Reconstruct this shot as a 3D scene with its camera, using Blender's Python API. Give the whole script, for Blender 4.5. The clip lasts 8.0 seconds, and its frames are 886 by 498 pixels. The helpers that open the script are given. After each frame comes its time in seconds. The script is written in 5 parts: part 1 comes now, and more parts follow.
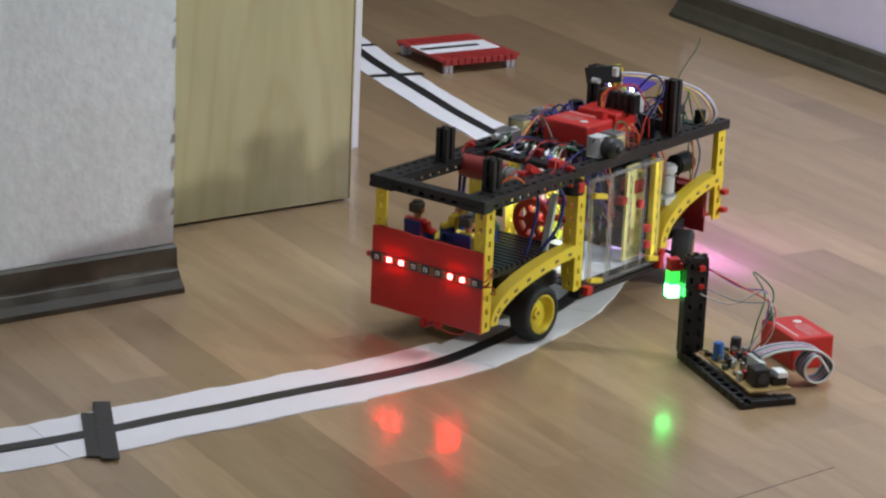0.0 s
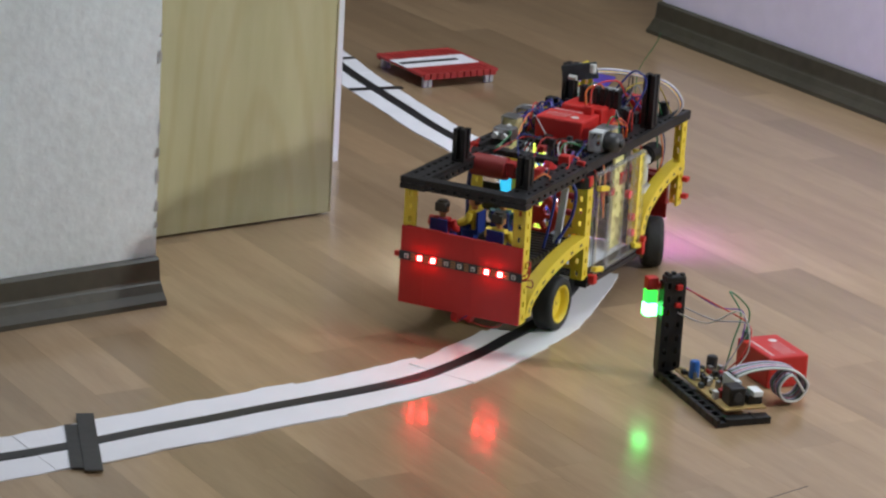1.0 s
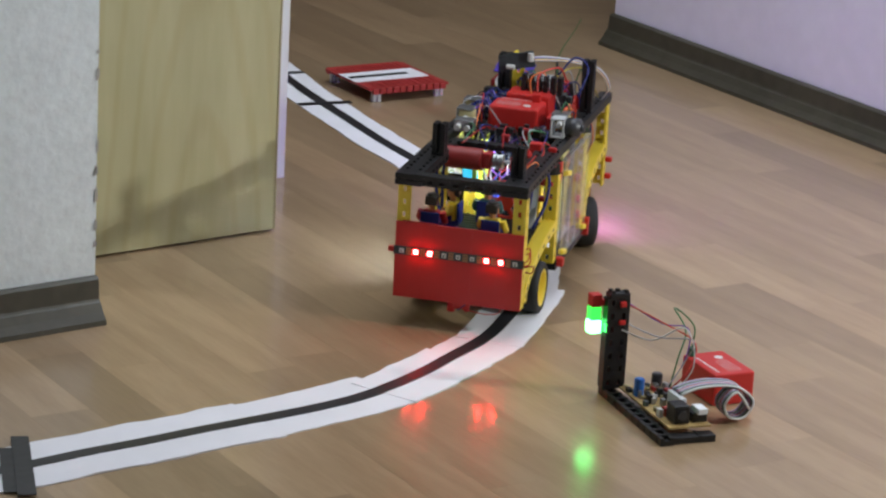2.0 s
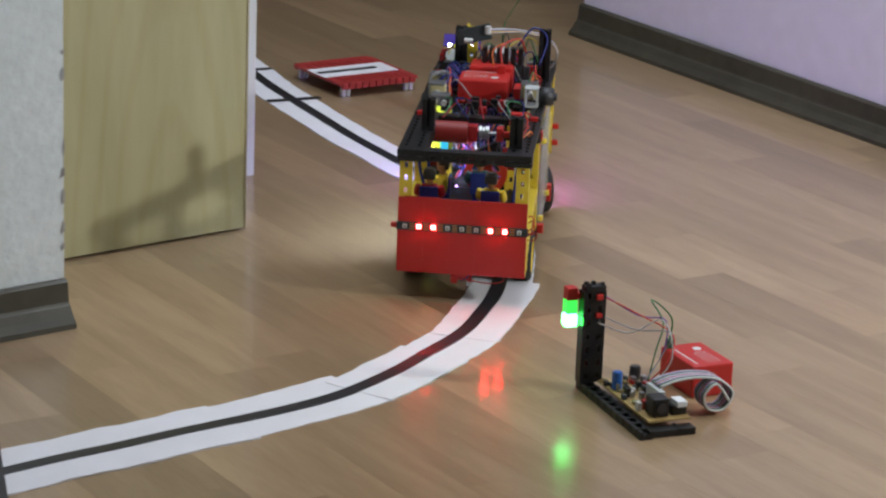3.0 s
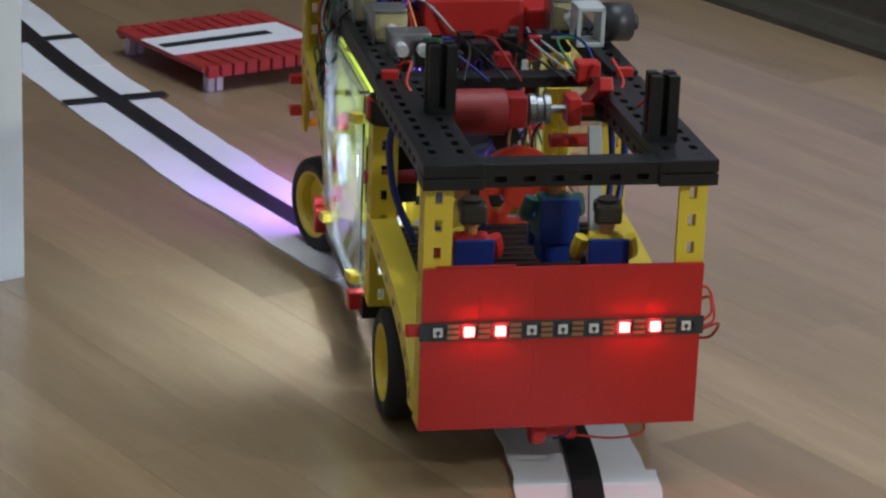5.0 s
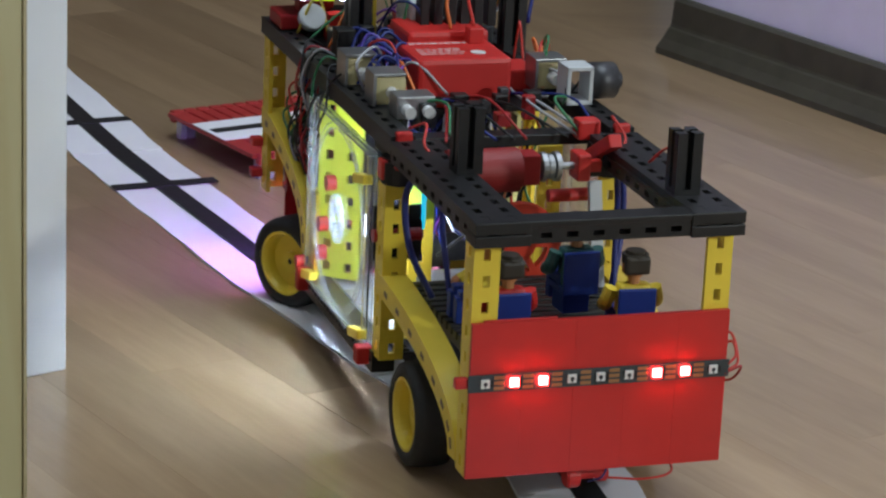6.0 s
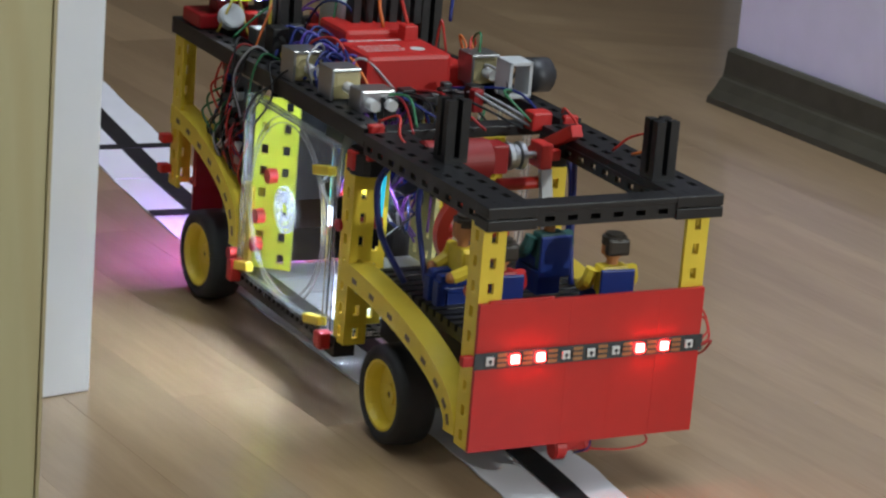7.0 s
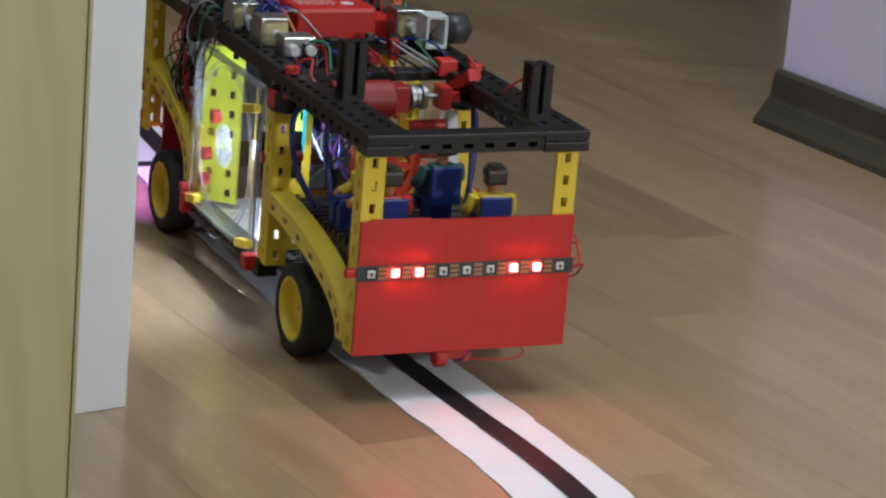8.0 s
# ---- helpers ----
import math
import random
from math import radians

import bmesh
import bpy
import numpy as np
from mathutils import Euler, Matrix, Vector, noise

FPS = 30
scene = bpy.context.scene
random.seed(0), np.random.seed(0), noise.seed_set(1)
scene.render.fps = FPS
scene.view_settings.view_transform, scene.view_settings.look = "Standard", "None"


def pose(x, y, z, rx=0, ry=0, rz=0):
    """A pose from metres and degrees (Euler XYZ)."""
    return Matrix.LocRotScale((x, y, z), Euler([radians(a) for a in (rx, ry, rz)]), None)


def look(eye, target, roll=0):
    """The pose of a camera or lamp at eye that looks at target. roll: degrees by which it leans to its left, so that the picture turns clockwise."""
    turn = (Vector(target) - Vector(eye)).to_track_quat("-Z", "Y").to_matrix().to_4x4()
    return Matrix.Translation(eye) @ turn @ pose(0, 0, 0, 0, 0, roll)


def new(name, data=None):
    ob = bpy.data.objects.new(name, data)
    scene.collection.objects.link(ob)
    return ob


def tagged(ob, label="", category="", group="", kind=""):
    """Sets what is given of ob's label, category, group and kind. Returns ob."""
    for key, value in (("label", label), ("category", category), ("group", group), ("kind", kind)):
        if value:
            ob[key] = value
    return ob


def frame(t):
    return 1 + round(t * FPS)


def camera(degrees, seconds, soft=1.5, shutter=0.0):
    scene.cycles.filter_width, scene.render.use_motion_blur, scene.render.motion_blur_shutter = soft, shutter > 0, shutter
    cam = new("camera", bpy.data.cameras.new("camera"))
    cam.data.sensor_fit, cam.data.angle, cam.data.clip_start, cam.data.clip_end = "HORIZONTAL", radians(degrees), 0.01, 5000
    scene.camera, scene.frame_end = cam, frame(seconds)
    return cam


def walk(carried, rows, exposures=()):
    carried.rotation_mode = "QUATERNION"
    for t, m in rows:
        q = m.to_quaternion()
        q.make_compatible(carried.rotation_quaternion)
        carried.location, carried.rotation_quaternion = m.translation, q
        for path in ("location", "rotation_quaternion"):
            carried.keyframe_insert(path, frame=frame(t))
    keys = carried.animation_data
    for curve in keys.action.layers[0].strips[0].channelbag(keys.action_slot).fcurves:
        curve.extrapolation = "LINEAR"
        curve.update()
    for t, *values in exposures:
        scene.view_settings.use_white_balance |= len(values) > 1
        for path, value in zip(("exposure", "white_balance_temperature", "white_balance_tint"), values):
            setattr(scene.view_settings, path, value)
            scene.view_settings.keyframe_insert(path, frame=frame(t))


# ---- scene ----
cam = camera(18.0, 8.0, soft=2.3, shutter=0.5)

# seconds, eye x y z, then pan to the right, tilt up and roll in degrees
CAMERA_ROWS = (
    (0, -0.0225, -1.8282, 1.0027, -0.001, -17.249, 2.465),
    (0.5, -0.0298, -1.8418, 1.0172, 0.282, -17.232, 3.416),
    (1, -0.0367, -1.8566, 1.0251, 0.673, -17.137, 3.311),
    (1.5, -0.0169, -1.8407, 1.0254, 0.802, -17.105, 3.376),
    (2, -0.0028, -1.8203, 1.0243, 1.246, -16.900, 3.124),
    (2.9, -0.0026, -1.8033, 1.0204, 1.759, -16.995, 2.283),
    (3.1, -0.0010, -1.6960, 0.9951, 1.908, -17.022, 2.038),
    (3.3, 0.0053, -1.2555, 0.8915, 2.074, -17.052, 1.767),
    (3.5, 0.0098, -0.8591, 0.7890, 2.376, -17.278, 1.257),
    (3.8, 0.0042, -0.2989, 0.6536, 3.444, -17.827, 1.601),
    (4, -0.0032, 0.0481, 0.5954, 4.549, -18.786, 2.065),
    (4.2, -0.0384, 0.0983, 0.5702, 5.768, -18.572, 2.288),
    (5.3, -0.0137, 0.1575, 0.6044, 4.345, -18.598, 2.279),
    (5.5, -0.0155, 0.1544, 0.6051, 4.169, -18.101, 2.400),
    (6, -0.0051, 0.1746, 0.6138, 3.291, -17.426, 2.676),
    (6.5, 0.0252, 0.1934, 0.6128, 1.698, -17.027, 3.770),
    (7, 0.0175, 0.1854, 0.6034, 1.839, -16.514, 4.689),
    (7.5, 0.0294, 0.1787, 0.6034, 0.855, -16.224, 5.828),
    (8, 0.0372, 0.1742, 0.6139, 0.385, -16.379, 4.771),)


def aimed(x, y, z, pan, tilt, roll):
    p, q = radians(pan), radians(tilt)
    way = Vector((math.sin(p) * math.cos(q), math.cos(p) * math.cos(q), math.sin(q)))
    return look((x, y, z), Vector((x, y, z)) + way, roll)


walk(cam, [(t, aimed(*r)) for t, *r in CAMERA_ROWS],
     [(0, -0.20, 6300, 11), (2.2, -0.25, 6250, 11), (3.5, -0.60, 6300, 10), (4.0, -0.86, 6200, 5), (4.3, -0.84, 6150, 5), (5.5, -0.46, 6000, 6), (8, -0.28, 6250, 7)])

# ---- light ----
world = bpy.data.worlds.new("room_air")
scene.world = world
world.use_nodes = True
bg = world.node_tree.nodes["Background"]
bg.inputs["Color"].default_value = (0.55, 0.62, 0.75, 1)
bg.inputs["Strength"].default_value = 0.25


def area_lamp(name, eye, target, sx, sy, watts, colour):
    data = bpy.data.lights.new(name, "AREA")
    data.shape, data.size, data.size_y, data.energy, data.color = "RECTANGLE", sx, sy, watts, colour
    ob = new(name, data)
    ob.matrix_world = look(eye, target)
    return ob


# unseen low source matched to the cast shadows, and an added unseen overhead fill
area_lamp("unseen_side_light", (1.20, 0.88, 0.64), (-0.10, 1.45, 0.10), 0.06, 0.06, 9.2, (0.98, 1.0, 0.94))
area_lamp("overhead_fill", (0.25, 1.75, 2.36), (0.80, 2.0, 0.0), 1.4, 1.4, 42.0, (0.89, 0.97, 1.0))


# ---- materials ----
def material(name, colour, rough=0.5, metal=0.0, vary=0.12, scale=60.0, bump=0.05, emit=None, strength=0.0,
             trans=0.0, coat=0.0, alpha=1.0, ior=1.5):
    m = bpy.data.materials.new(name)
    m.use_nodes = True
    nt = m.node_tree
    b = nt.nodes["Principled BSDF"]
    b.inputs["Roughness"].default_value = rough
    b.inputs["Metallic"].default_value = metal
    b.inputs["Transmission Weight"].default_value = trans
    b.inputs["Coat Weight"].default_value = coat
    b.inputs["IOR"].default_value = ior
    b.inputs["Alpha"].default_value = alpha
    b.inputs["Base Color"].default_value = (*colour, 1)
    if vary:
        co = nt.nodes.new("ShaderNodeTexCoord")
        n1 = nt.nodes.new("ShaderNodeTexNoise")
        n1.inputs["Scale"].default_value = scale
        n1.inputs["Detail"].default_value = 5
        n2 = nt.nodes.new("ShaderNodeTexNoise")
        n2.inputs["Scale"].default_value = scale / 9
        n2.inputs["Detail"].default_value = 2
        add = nt.nodes.new("ShaderNodeMath")
        add.operation = "ADD"
        ramp = nt.nodes.new("ShaderNodeMapRange")
        ramp.inputs["From Min"].default_value, ramp.inputs["From Max"].default_value = 0.6, 1.4
        ramp.inputs["To Min"].default_value, ramp.inputs["To Max"].default_value = 1 - vary, 1 + vary
        mul = nt.nodes.new("ShaderNodeVectorMath")
        mul.operation = "MULTIPLY"
        mul.inputs[0].default_value = colour
        for n in (n1, n2):
            nt.links.new(co.outputs["Object"], n.inputs["Vector"])
        nt.links.new(n1.outputs["Fac"], add.inputs[0])
        nt.links.new(n2.outputs["Fac"], add.inputs[1])
        nt.links.new(add.outputs[0], ramp.inputs["Value"])
        nt.links.new(ramp.outputs[0], mul.inputs[1])
        nt.links.new(mul.outputs[0], b.inputs["Base Color"])
        if bump:
            bp = nt.nodes.new("ShaderNodeBump")
            bp.inputs["Strength"].default_value = bump
            bp.inputs["Distance"].default_value = 0.002
            nt.links.new(n1.outputs["Fac"], bp.inputs["Height"])
            nt.links.new(bp.outputs[0], b.inputs["Normal"])
    if emit:
        b.inputs["Emission Color"].default_value = (*emit, 1)
        b.inputs["Emission Strength"].default_value = strength
    return m


def wood_material(name, dark, light, stretch, scale, rough, per_object=0.0, coat=0.0, knots=0.6):
    """Grain along the object's own x axis."""
    m = bpy.data.materials.new(name)
    m.use_nodes = True
    nt = m.node_tree
    b = nt.nodes["Principled BSDF"]
    co = nt.nodes.new("ShaderNodeTexCoord")
    info = nt.nodes.new("ShaderNodeObjectInfo")
    off = nt.nodes.new("ShaderNodeVectorMath")
    off.operation = "MULTIPLY_ADD"
    off.inputs[1].default_value = (7.0, 3.0, 5.0)
    nt.links.new(info.outputs["Random"], off.inputs[0])
    nt.links.new(co.outputs["Object"], off.inputs[2])
    mp = nt.nodes.new("ShaderNodeMapping")
    mp.inputs["Scale"].default_value = stretch
    nt.links.new(off.outputs[0], mp.inputs["Vector"])
    wav = nt.nodes.new("ShaderNodeTexNoise")
    wav.inputs["Scale"].default_value = scale
    wav.inputs["Detail"].default_value = 6
    wav.inputs["Distortion"].default_value = knots
    fine = nt.nodes.new("ShaderNodeTexNoise")
    fine.inputs["Scale"].default_value = scale * 9
    fine.inputs["Detail"].default_value = 3
    for n in (wav, fine):
        nt.links.new(mp.outputs[0], n.inputs["Vector"])
    mix = nt.nodes.new("ShaderNodeMath")
    mix.operation = "MULTIPLY_ADD"
    mix.inputs[1].default_value = 0.35
    nt.links.new(fine.outputs["Fac"], mix.inputs[0])
    nt.links.new(wav.outputs["Fac"], mix.inputs[2])
    ramp = nt.nodes.new("ShaderNodeValToRGB")
    ramp.color_ramp.elements[0].position, ramp.color_ramp.elements[1].position = 0.45, 0.9
    ramp.color_ramp.elements[0].color, ramp.color_ramp.elements[1].color = (*dark, 1), (*light, 1)
    nt.links.new(mix.outputs[0], ramp.inputs["Fac"])
    rng = nt.nodes.new("ShaderNodeMapRange")
    rng.inputs["To Min"].default_value, rng.inputs["To Max"].default_value = 1 - per_object, 1 + per_object
    nt.links.new(info.outputs["Random"], rng.inputs["Value"])
    mul = nt.nodes.new("ShaderNodeVectorMath")
    mul.operation = "MULTIPLY"
    nt.links.new(ramp.outputs["Color"], mul.inputs[0])
    nt.links.new(rng.outputs[0], mul.inputs[1])
    nt.links.new(mul.outputs[0], b.inputs["Base Color"])
    rr = nt.nodes.new("ShaderNodeMapRange")
    rr.inputs["To Min"].default_value, rr.inputs["To Max"].default_value = rough - 0.05, rough + 0.07
    nt.links.new(wav.outputs["Fac"], rr.inputs["Value"])
    nt.links.new(rr.outputs[0], b.inputs["Roughness"])
    b.inputs["Coat Weight"].default_value = coat
    b.inputs["Coat Roughness"].default_value = 0.12
    b.inputs["Specular IOR Level"].default_value = 0.35
    bp = nt.nodes.new("ShaderNodeBump")
    bp.inputs["Strength"].default_value = 0.04
    bp.inputs["Distance"].default_value = 0.001
    nt.links.new(fine.outputs["Fac"], bp.inputs["Height"])
    nt.links.new(bp.outputs[0], b.inputs["Normal"])
    return m


def scuffed(m, scale, above, darken):
    """Adds sparse dark pits and knocks of a shape of their own to a painted surface."""
    nt = m.node_tree
    b = nt.nodes["Principled BSDF"]
    old = b.inputs["Base Color"].links[0].from_socket
    co = nt.nodes.new("ShaderNodeTexCoord")
    n = nt.nodes.new("ShaderNodeTexNoise")
    n.inputs["Scale"].default_value, n.inputs["Detail"].default_value, n.inputs["Roughness"].default_value = scale, 7, 0.72
    nt.links.new(co.outputs["Object"], n.inputs["Vector"])
    r = nt.nodes.new("ShaderNodeMapRange")
    r.inputs["From Min"].default_value, r.inputs["From Max"].default_value = above, above + 0.05
    r.inputs["To Min"].default_value, r.inputs["To Max"].default_value = 1.0, 1 - darken
    mul = nt.nodes.new("ShaderNodeVectorMath")
    mul.operation = "MULTIPLY"
    nt.links.new(n.outputs["Fac"], r.inputs["Value"])
    nt.links.new(old, mul.inputs[0])
    nt.links.new(r.outputs[0], mul.inputs[1])
    nt.links.new(mul.outputs[0], b.inputs["Base Color"])
    return m


def cathedral(m):
    """Adds the long arched figure of flat-sawn veneer, its arches standing along the object's x axis."""
    nt = m.node_tree
    b = nt.nodes["Principled BSDF"]
    old = b.inputs["Base Color"].links[0].from_socket
    co = nt.nodes.new("ShaderNodeTexCoord")
    mp = nt.nodes.new("ShaderNodeMapping")
    mp.inputs["Location"].default_value = (0.03, -0.105, 0.0)
    mp.inputs["Scale"].default_value = (0.17, 1.0, 0.0)
    nt.links.new(co.outputs["Object"], mp.inputs["Vector"])
    w = nt.nodes.new("ShaderNodeTexWave")
    w.wave_type, w.rings_direction = "RINGS", "Z"
    w.inputs["Scale"].default_value, w.inputs["Distortion"].default_value = 11.0, 2.2
    w.inputs["Detail"].default_value, w.inputs["Detail Scale"].default_value = 3.0, 2.0
    nt.links.new(mp.outputs[0], w.inputs["Vector"])
    k = nt.nodes.new("ShaderNodeValToRGB")
    k.color_ramp.elements[0].color, k.color_ramp.elements[1].color = (0.955, 0.92, 0.89, 1), (1.0, 1.0, 1.0, 1)
    k.color_ramp.elements[1].position = 0.35
    mul = nt.nodes.new("ShaderNodeVectorMath")
    mul.operation = "MULTIPLY"
    nt.links.new(w.outputs["Fac"], k.inputs["Fac"])
    nt.links.new(old, mul.inputs[0])
    nt.links.new(k.outputs["Color"], mul.inputs[1])
    nt.links.new(mul.outputs[0], b.inputs["Base Color"])
    return m


FLOOR = wood_material("beech_laminate", (0.288, 0.190, 0.105), (0.392, 0.275, 0.163), (0.55, 5.0, 5.0), 6.0, 0.30, 0.17, 0.45)
MAPLE = cathedral(wood_material("maple_veneer", (0.445, 0.405, 0.222), (0.53, 0.490, 0.282), (0.42, 3.0, 3.0), 2.6, 0.5, 0.0, 0.0, 2.2))
PLASTER = material("white_plaster", (0.84, 0.87, 0.89), 0.85, vary=0.08, scale=45, bump=0.55)
SCUFFED = scuffed(material("scuffed_white_plaster", (0.82, 0.90, 0.92), 0.85, vary=0.09, scale=70, bump=0.7), 26.0, 0.70, 0.45)
LILAC = material("lilac_wall_paint", (0.87, 0.83, 0.97), 0.85, vary=0.05, scale=30, bump=0.3)
SKIRT = material("dark_skirting", (0.060, 0.055, 0.038), 0.45, vary=0.3, scale=50, bump=0.2)
WHITE_PAINT = material("white_lacquer", (0.76, 0.78, 0.80), 0.45, vary=0.03, scale=30, bump=0.05)
# brown of the far wall and of the dark in the arch slots
BROWN = material("brown_wall_and_slot_shade", (0.16, 0.10, 0.06), 0.5, vary=0.15, scale=12)
PAPER = material("white_paper", (0.80, 0.79, 0.82), 0.75, vary=0.04, scale=25, bump=0.15)
TAPE = material("black_tape", (0.018, 0.018, 0.020), 0.42, vary=0.25, scale=90, bump=0.15)
YELLOW = material("yellow_plastic", (0.80, 0.60, 0.05), 0.38, vary=0.06, scale=80)
RED = material("red_plastic", (0.50, 0.020, 0.016), 0.42, vary=0.08, scale=60)
# red dulled in the colour for haze and dimmer light at the ramp
HAZERED = material("hazed_red_plastic", (0.36, 0.030, 0.026), 0.5, vary=0.10, scale=60)
# red darkened in the colour for the shade on the motor tube
SHADEDRED = material("shaded_red_plastic", (0.24, 0.015, 0.014), 0.50, vary=0.08, scale=60)
DARKRED = material("dark_red_plastic", (0.30, 0.010, 0.012), 0.4, vary=0.08, scale=60)
BLACK = material("black_plastic", (0.0064, 0.0064, 0.0072), 0.44, vary=0.25, scale=80)
MATTEBLACK = material("matte_black_board", (0.012, 0.012, 0.014), 0.9, vary=0.3, scale=150)
RUBBER = material("black_rubber", (0.018, 0.018, 0.018), 0.7, vary=0.3, scale=120, bump=0.3)
BLUE = material("blue_plastic", (0.012, 0.035, 0.22), 0.4, vary=0.08)
WIREBLUE = material("blue_wire", (0.01, 0.02, 0.16), 0.4, vary=0)
WIREGREEN = material("green_wire", (0.03, 0.16, 0.06), 0.4, vary=0)
WIRERED = material("red_wire", (0.5, 0.03, 0.02), 0.4, vary=0)
WIREGREY = material("grey_wire", (0.36, 0.36, 0.38), 0.4, vary=0)
WIREORANGE = material("orange_wire", (0.65, 0.16, 0.03), 0.4, vary=0)
WIREYELLOW = material("yellow_wire", (0.65, 0.5, 0.08), 0.4, vary=0)
WIREPURPLE = material("purple_wire", (0.16, 0.05, 0.3), 0.4, vary=0)
WIREWHITE = material("white_wire", (0.6, 0.6, 0.59), 0.4, vary=0)
GREYMETAL = material("grey_steel", (0.42, 0.43, 0.44), 0.32, 0.9, vary=0.1)
GREYPLASTIC = material("grey_plastic", (0.55, 0.57, 0.58), 0.4, vary=0.06)
DARKGREY = material("dark_grey_can", (0.055, 0.055, 0.06), 0.4, 0.4, vary=0.1)
COIL = material("cream_coil_tape", (0.47, 0.41, 0.21), 0.55, vary=0.12)
PCB = material("brown_circuit_board", (0.40, 0.27, 0.10), 0.5, vary=0.2, scale=150)
PCBDARK = material("dark_circuit_board", (0.035, 0.045, 0.05), 0.4, vary=0.4, scale=220)
PCBPURPLE = material("violet_circuit_board", (0.06, 0.035, 0.28), 0.35, vary=0.2, scale=200)
COPPER = material("copper_pad", (0.42, 0.22, 0.10), 0.35, 0.6, vary=0)
SKIN = material("tan_plastic", (0.50, 0.22, 0.08), 0.45, vary=0.05)
HAIR = material("dark_brown_plastic", (0.035, 0.028, 0.02), 0.45, vary=0.1)
GREENCLOTH = material("dark_green_plastic", (0.03, 0.10, 0.09), 0.45, vary=0.06)
ACRYLIC = material("clear_acrylic", (0.97, 0.98, 1.0), 0.04, trans=1.0, vary=0, ior=1.2)
ACRYLICEDGE = material("acrylic_edge", (0.92, 0.94, 0.97), 0.12, trans=0.93, vary=0, ior=1.3)
DISCRIM = material("clear_disc_rim", (0.93, 0.95, 0.98), 0.12, trans=0.93, vary=0, ior=1.3)
LEMON = material("lemon_plastic", (0.70, 0.76, 0.06), 0.4, vary=0.05)
PALELEMON = material("pale_lemon_plastic", (0.66, 0.62, 0.26), 0.4, vary=0.06)
LEDRED = material("lit_red_led", (0.9, 0.1, 0.05), 0.3, vary=0, emit=(1.0, 0.014, 0.012), strength=250)
LEDOFF = material("white_led_package", (0.75, 0.75, 0.72), 0.35, vary=0)
LEDWHITE = material("lit_white_led", (0.9, 0.9, 0.95), 0.3, vary=0, emit=(0.86, 0.92, 1.0), strength=200)
LEDBAY = material("lit_bay_led", (0.9, 0.9, 0.95), 0.3, vary=0, emit=(0.66, 0.80, 1.0), strength=1700)
LEDWINDOW = material("lit_window_led", (0.9, 0.9, 0.95), 0.3, vary=0, emit=(0.88, 0.96, 0.95), strength=1800)
LEDSOFT = material("lit_white_panel", (0.9, 0.9, 0.95), 0.3, vary=0, emit=(0.88, 0.93, 1.0), strength=22)
LEDVIOLET = material("lit_violet_led", (0.9, 0.8, 0.95), 0.3, vary=0, emit=(0.46, 0.21, 1.0), strength=540)
GREENLAMP = material("lit_green_lamp", (0.1, 0.9, 0.1), 0.3, vary=0, emit=(0.05, 1.0, 0.08), strength=1.6)
GREENHOT = material("lit_green_white_lamp", (0.6, 1.0, 0.7), 0.3, vary=0, emit=(0.10, 1.0, 0.20), strength=15)
CYAN = material("lit_cyan_screen", (0.1, 0.6, 0.8), 0.3, vary=0, emit=(0.03, 0.5, 0.8), strength=1.2)


# ---- shapes ----
def part(name, bm, mat, parent=None, label=""):
    me = bpy.data.meshes.new(name)
    bmesh.ops.recalc_face_normals(bm, faces=bm.faces)
    bm.to_mesh(me)
    bm.free()
    for m in (mat if isinstance(mat, (list, tuple)) else (mat,)):
        me.materials.append(m)
    ob = new(name, me)
    ob.parent = parent
    if label:
        tagged(ob, label)
    return ob


def smooth(ob):
    for p in ob.data.polygons:
        p.use_smooth = True
    return ob


def box(bm, x0, x1, y0, y1, z0, z1, bevel=0.0, mi=0):
    r = bmesh.ops.create_cube(bm, size=1.0, matrix=Matrix.Translation(((x0 + x1) / 2, (y0 + y1) / 2, (z0 + z1) / 2))
                              @ Matrix.Diagonal((x1 - x0, y1 - y0, z1 - z0, 1)))
    faces = {f for v in r["verts"] for f in v.link_faces}
    for f in faces:
        f.material_index = mi
    if bevel:
        edges = {e for v in r["verts"] for e in v.link_edges}
        out = bmesh.ops.bevel(bm, geom=list(edges), offset=bevel, segments=2, affect="EDGES", profile=0.6)
        for f in out["faces"]:
            f.material_index = mi
    return bm


def cyl(bm, m, r, h, seg=24, r2=None, mi=0, bevel=0.0):
    """A cylinder along its own z, centred, at the pose m."""
    out = bmesh.ops.create_cone(bm, cap_ends=True, segments=seg, radius1=r, radius2=r if r2 is None else r2, depth=h, matrix=m)
    faces = {f for v in out["verts"] for f in v.link_faces}
    for f in faces:
        f.material_index = mi
    if bevel:
        edges = {e for v in out["verts"] for e in v.link_edges if len([f for f in e.link_faces if len(f.verts) > 4]) == 1}
        res = bmesh.ops.bevel(bm, geom=list(edges), offset=bevel, segments=2, affect="EDGES")
        for f in res["faces"]:
            f.material_index = mi
    return bm


def ball(bm, m, r, mi=0, seg=14):
    out = bmesh.ops.create_uvsphere(bm, u_segments=seg, v_segments=seg // 2 + 2, radius=r, matrix=m)
    for f in {f for v in out["verts"] for f in v.link_faces}:
        f.material_index = mi
    return bm


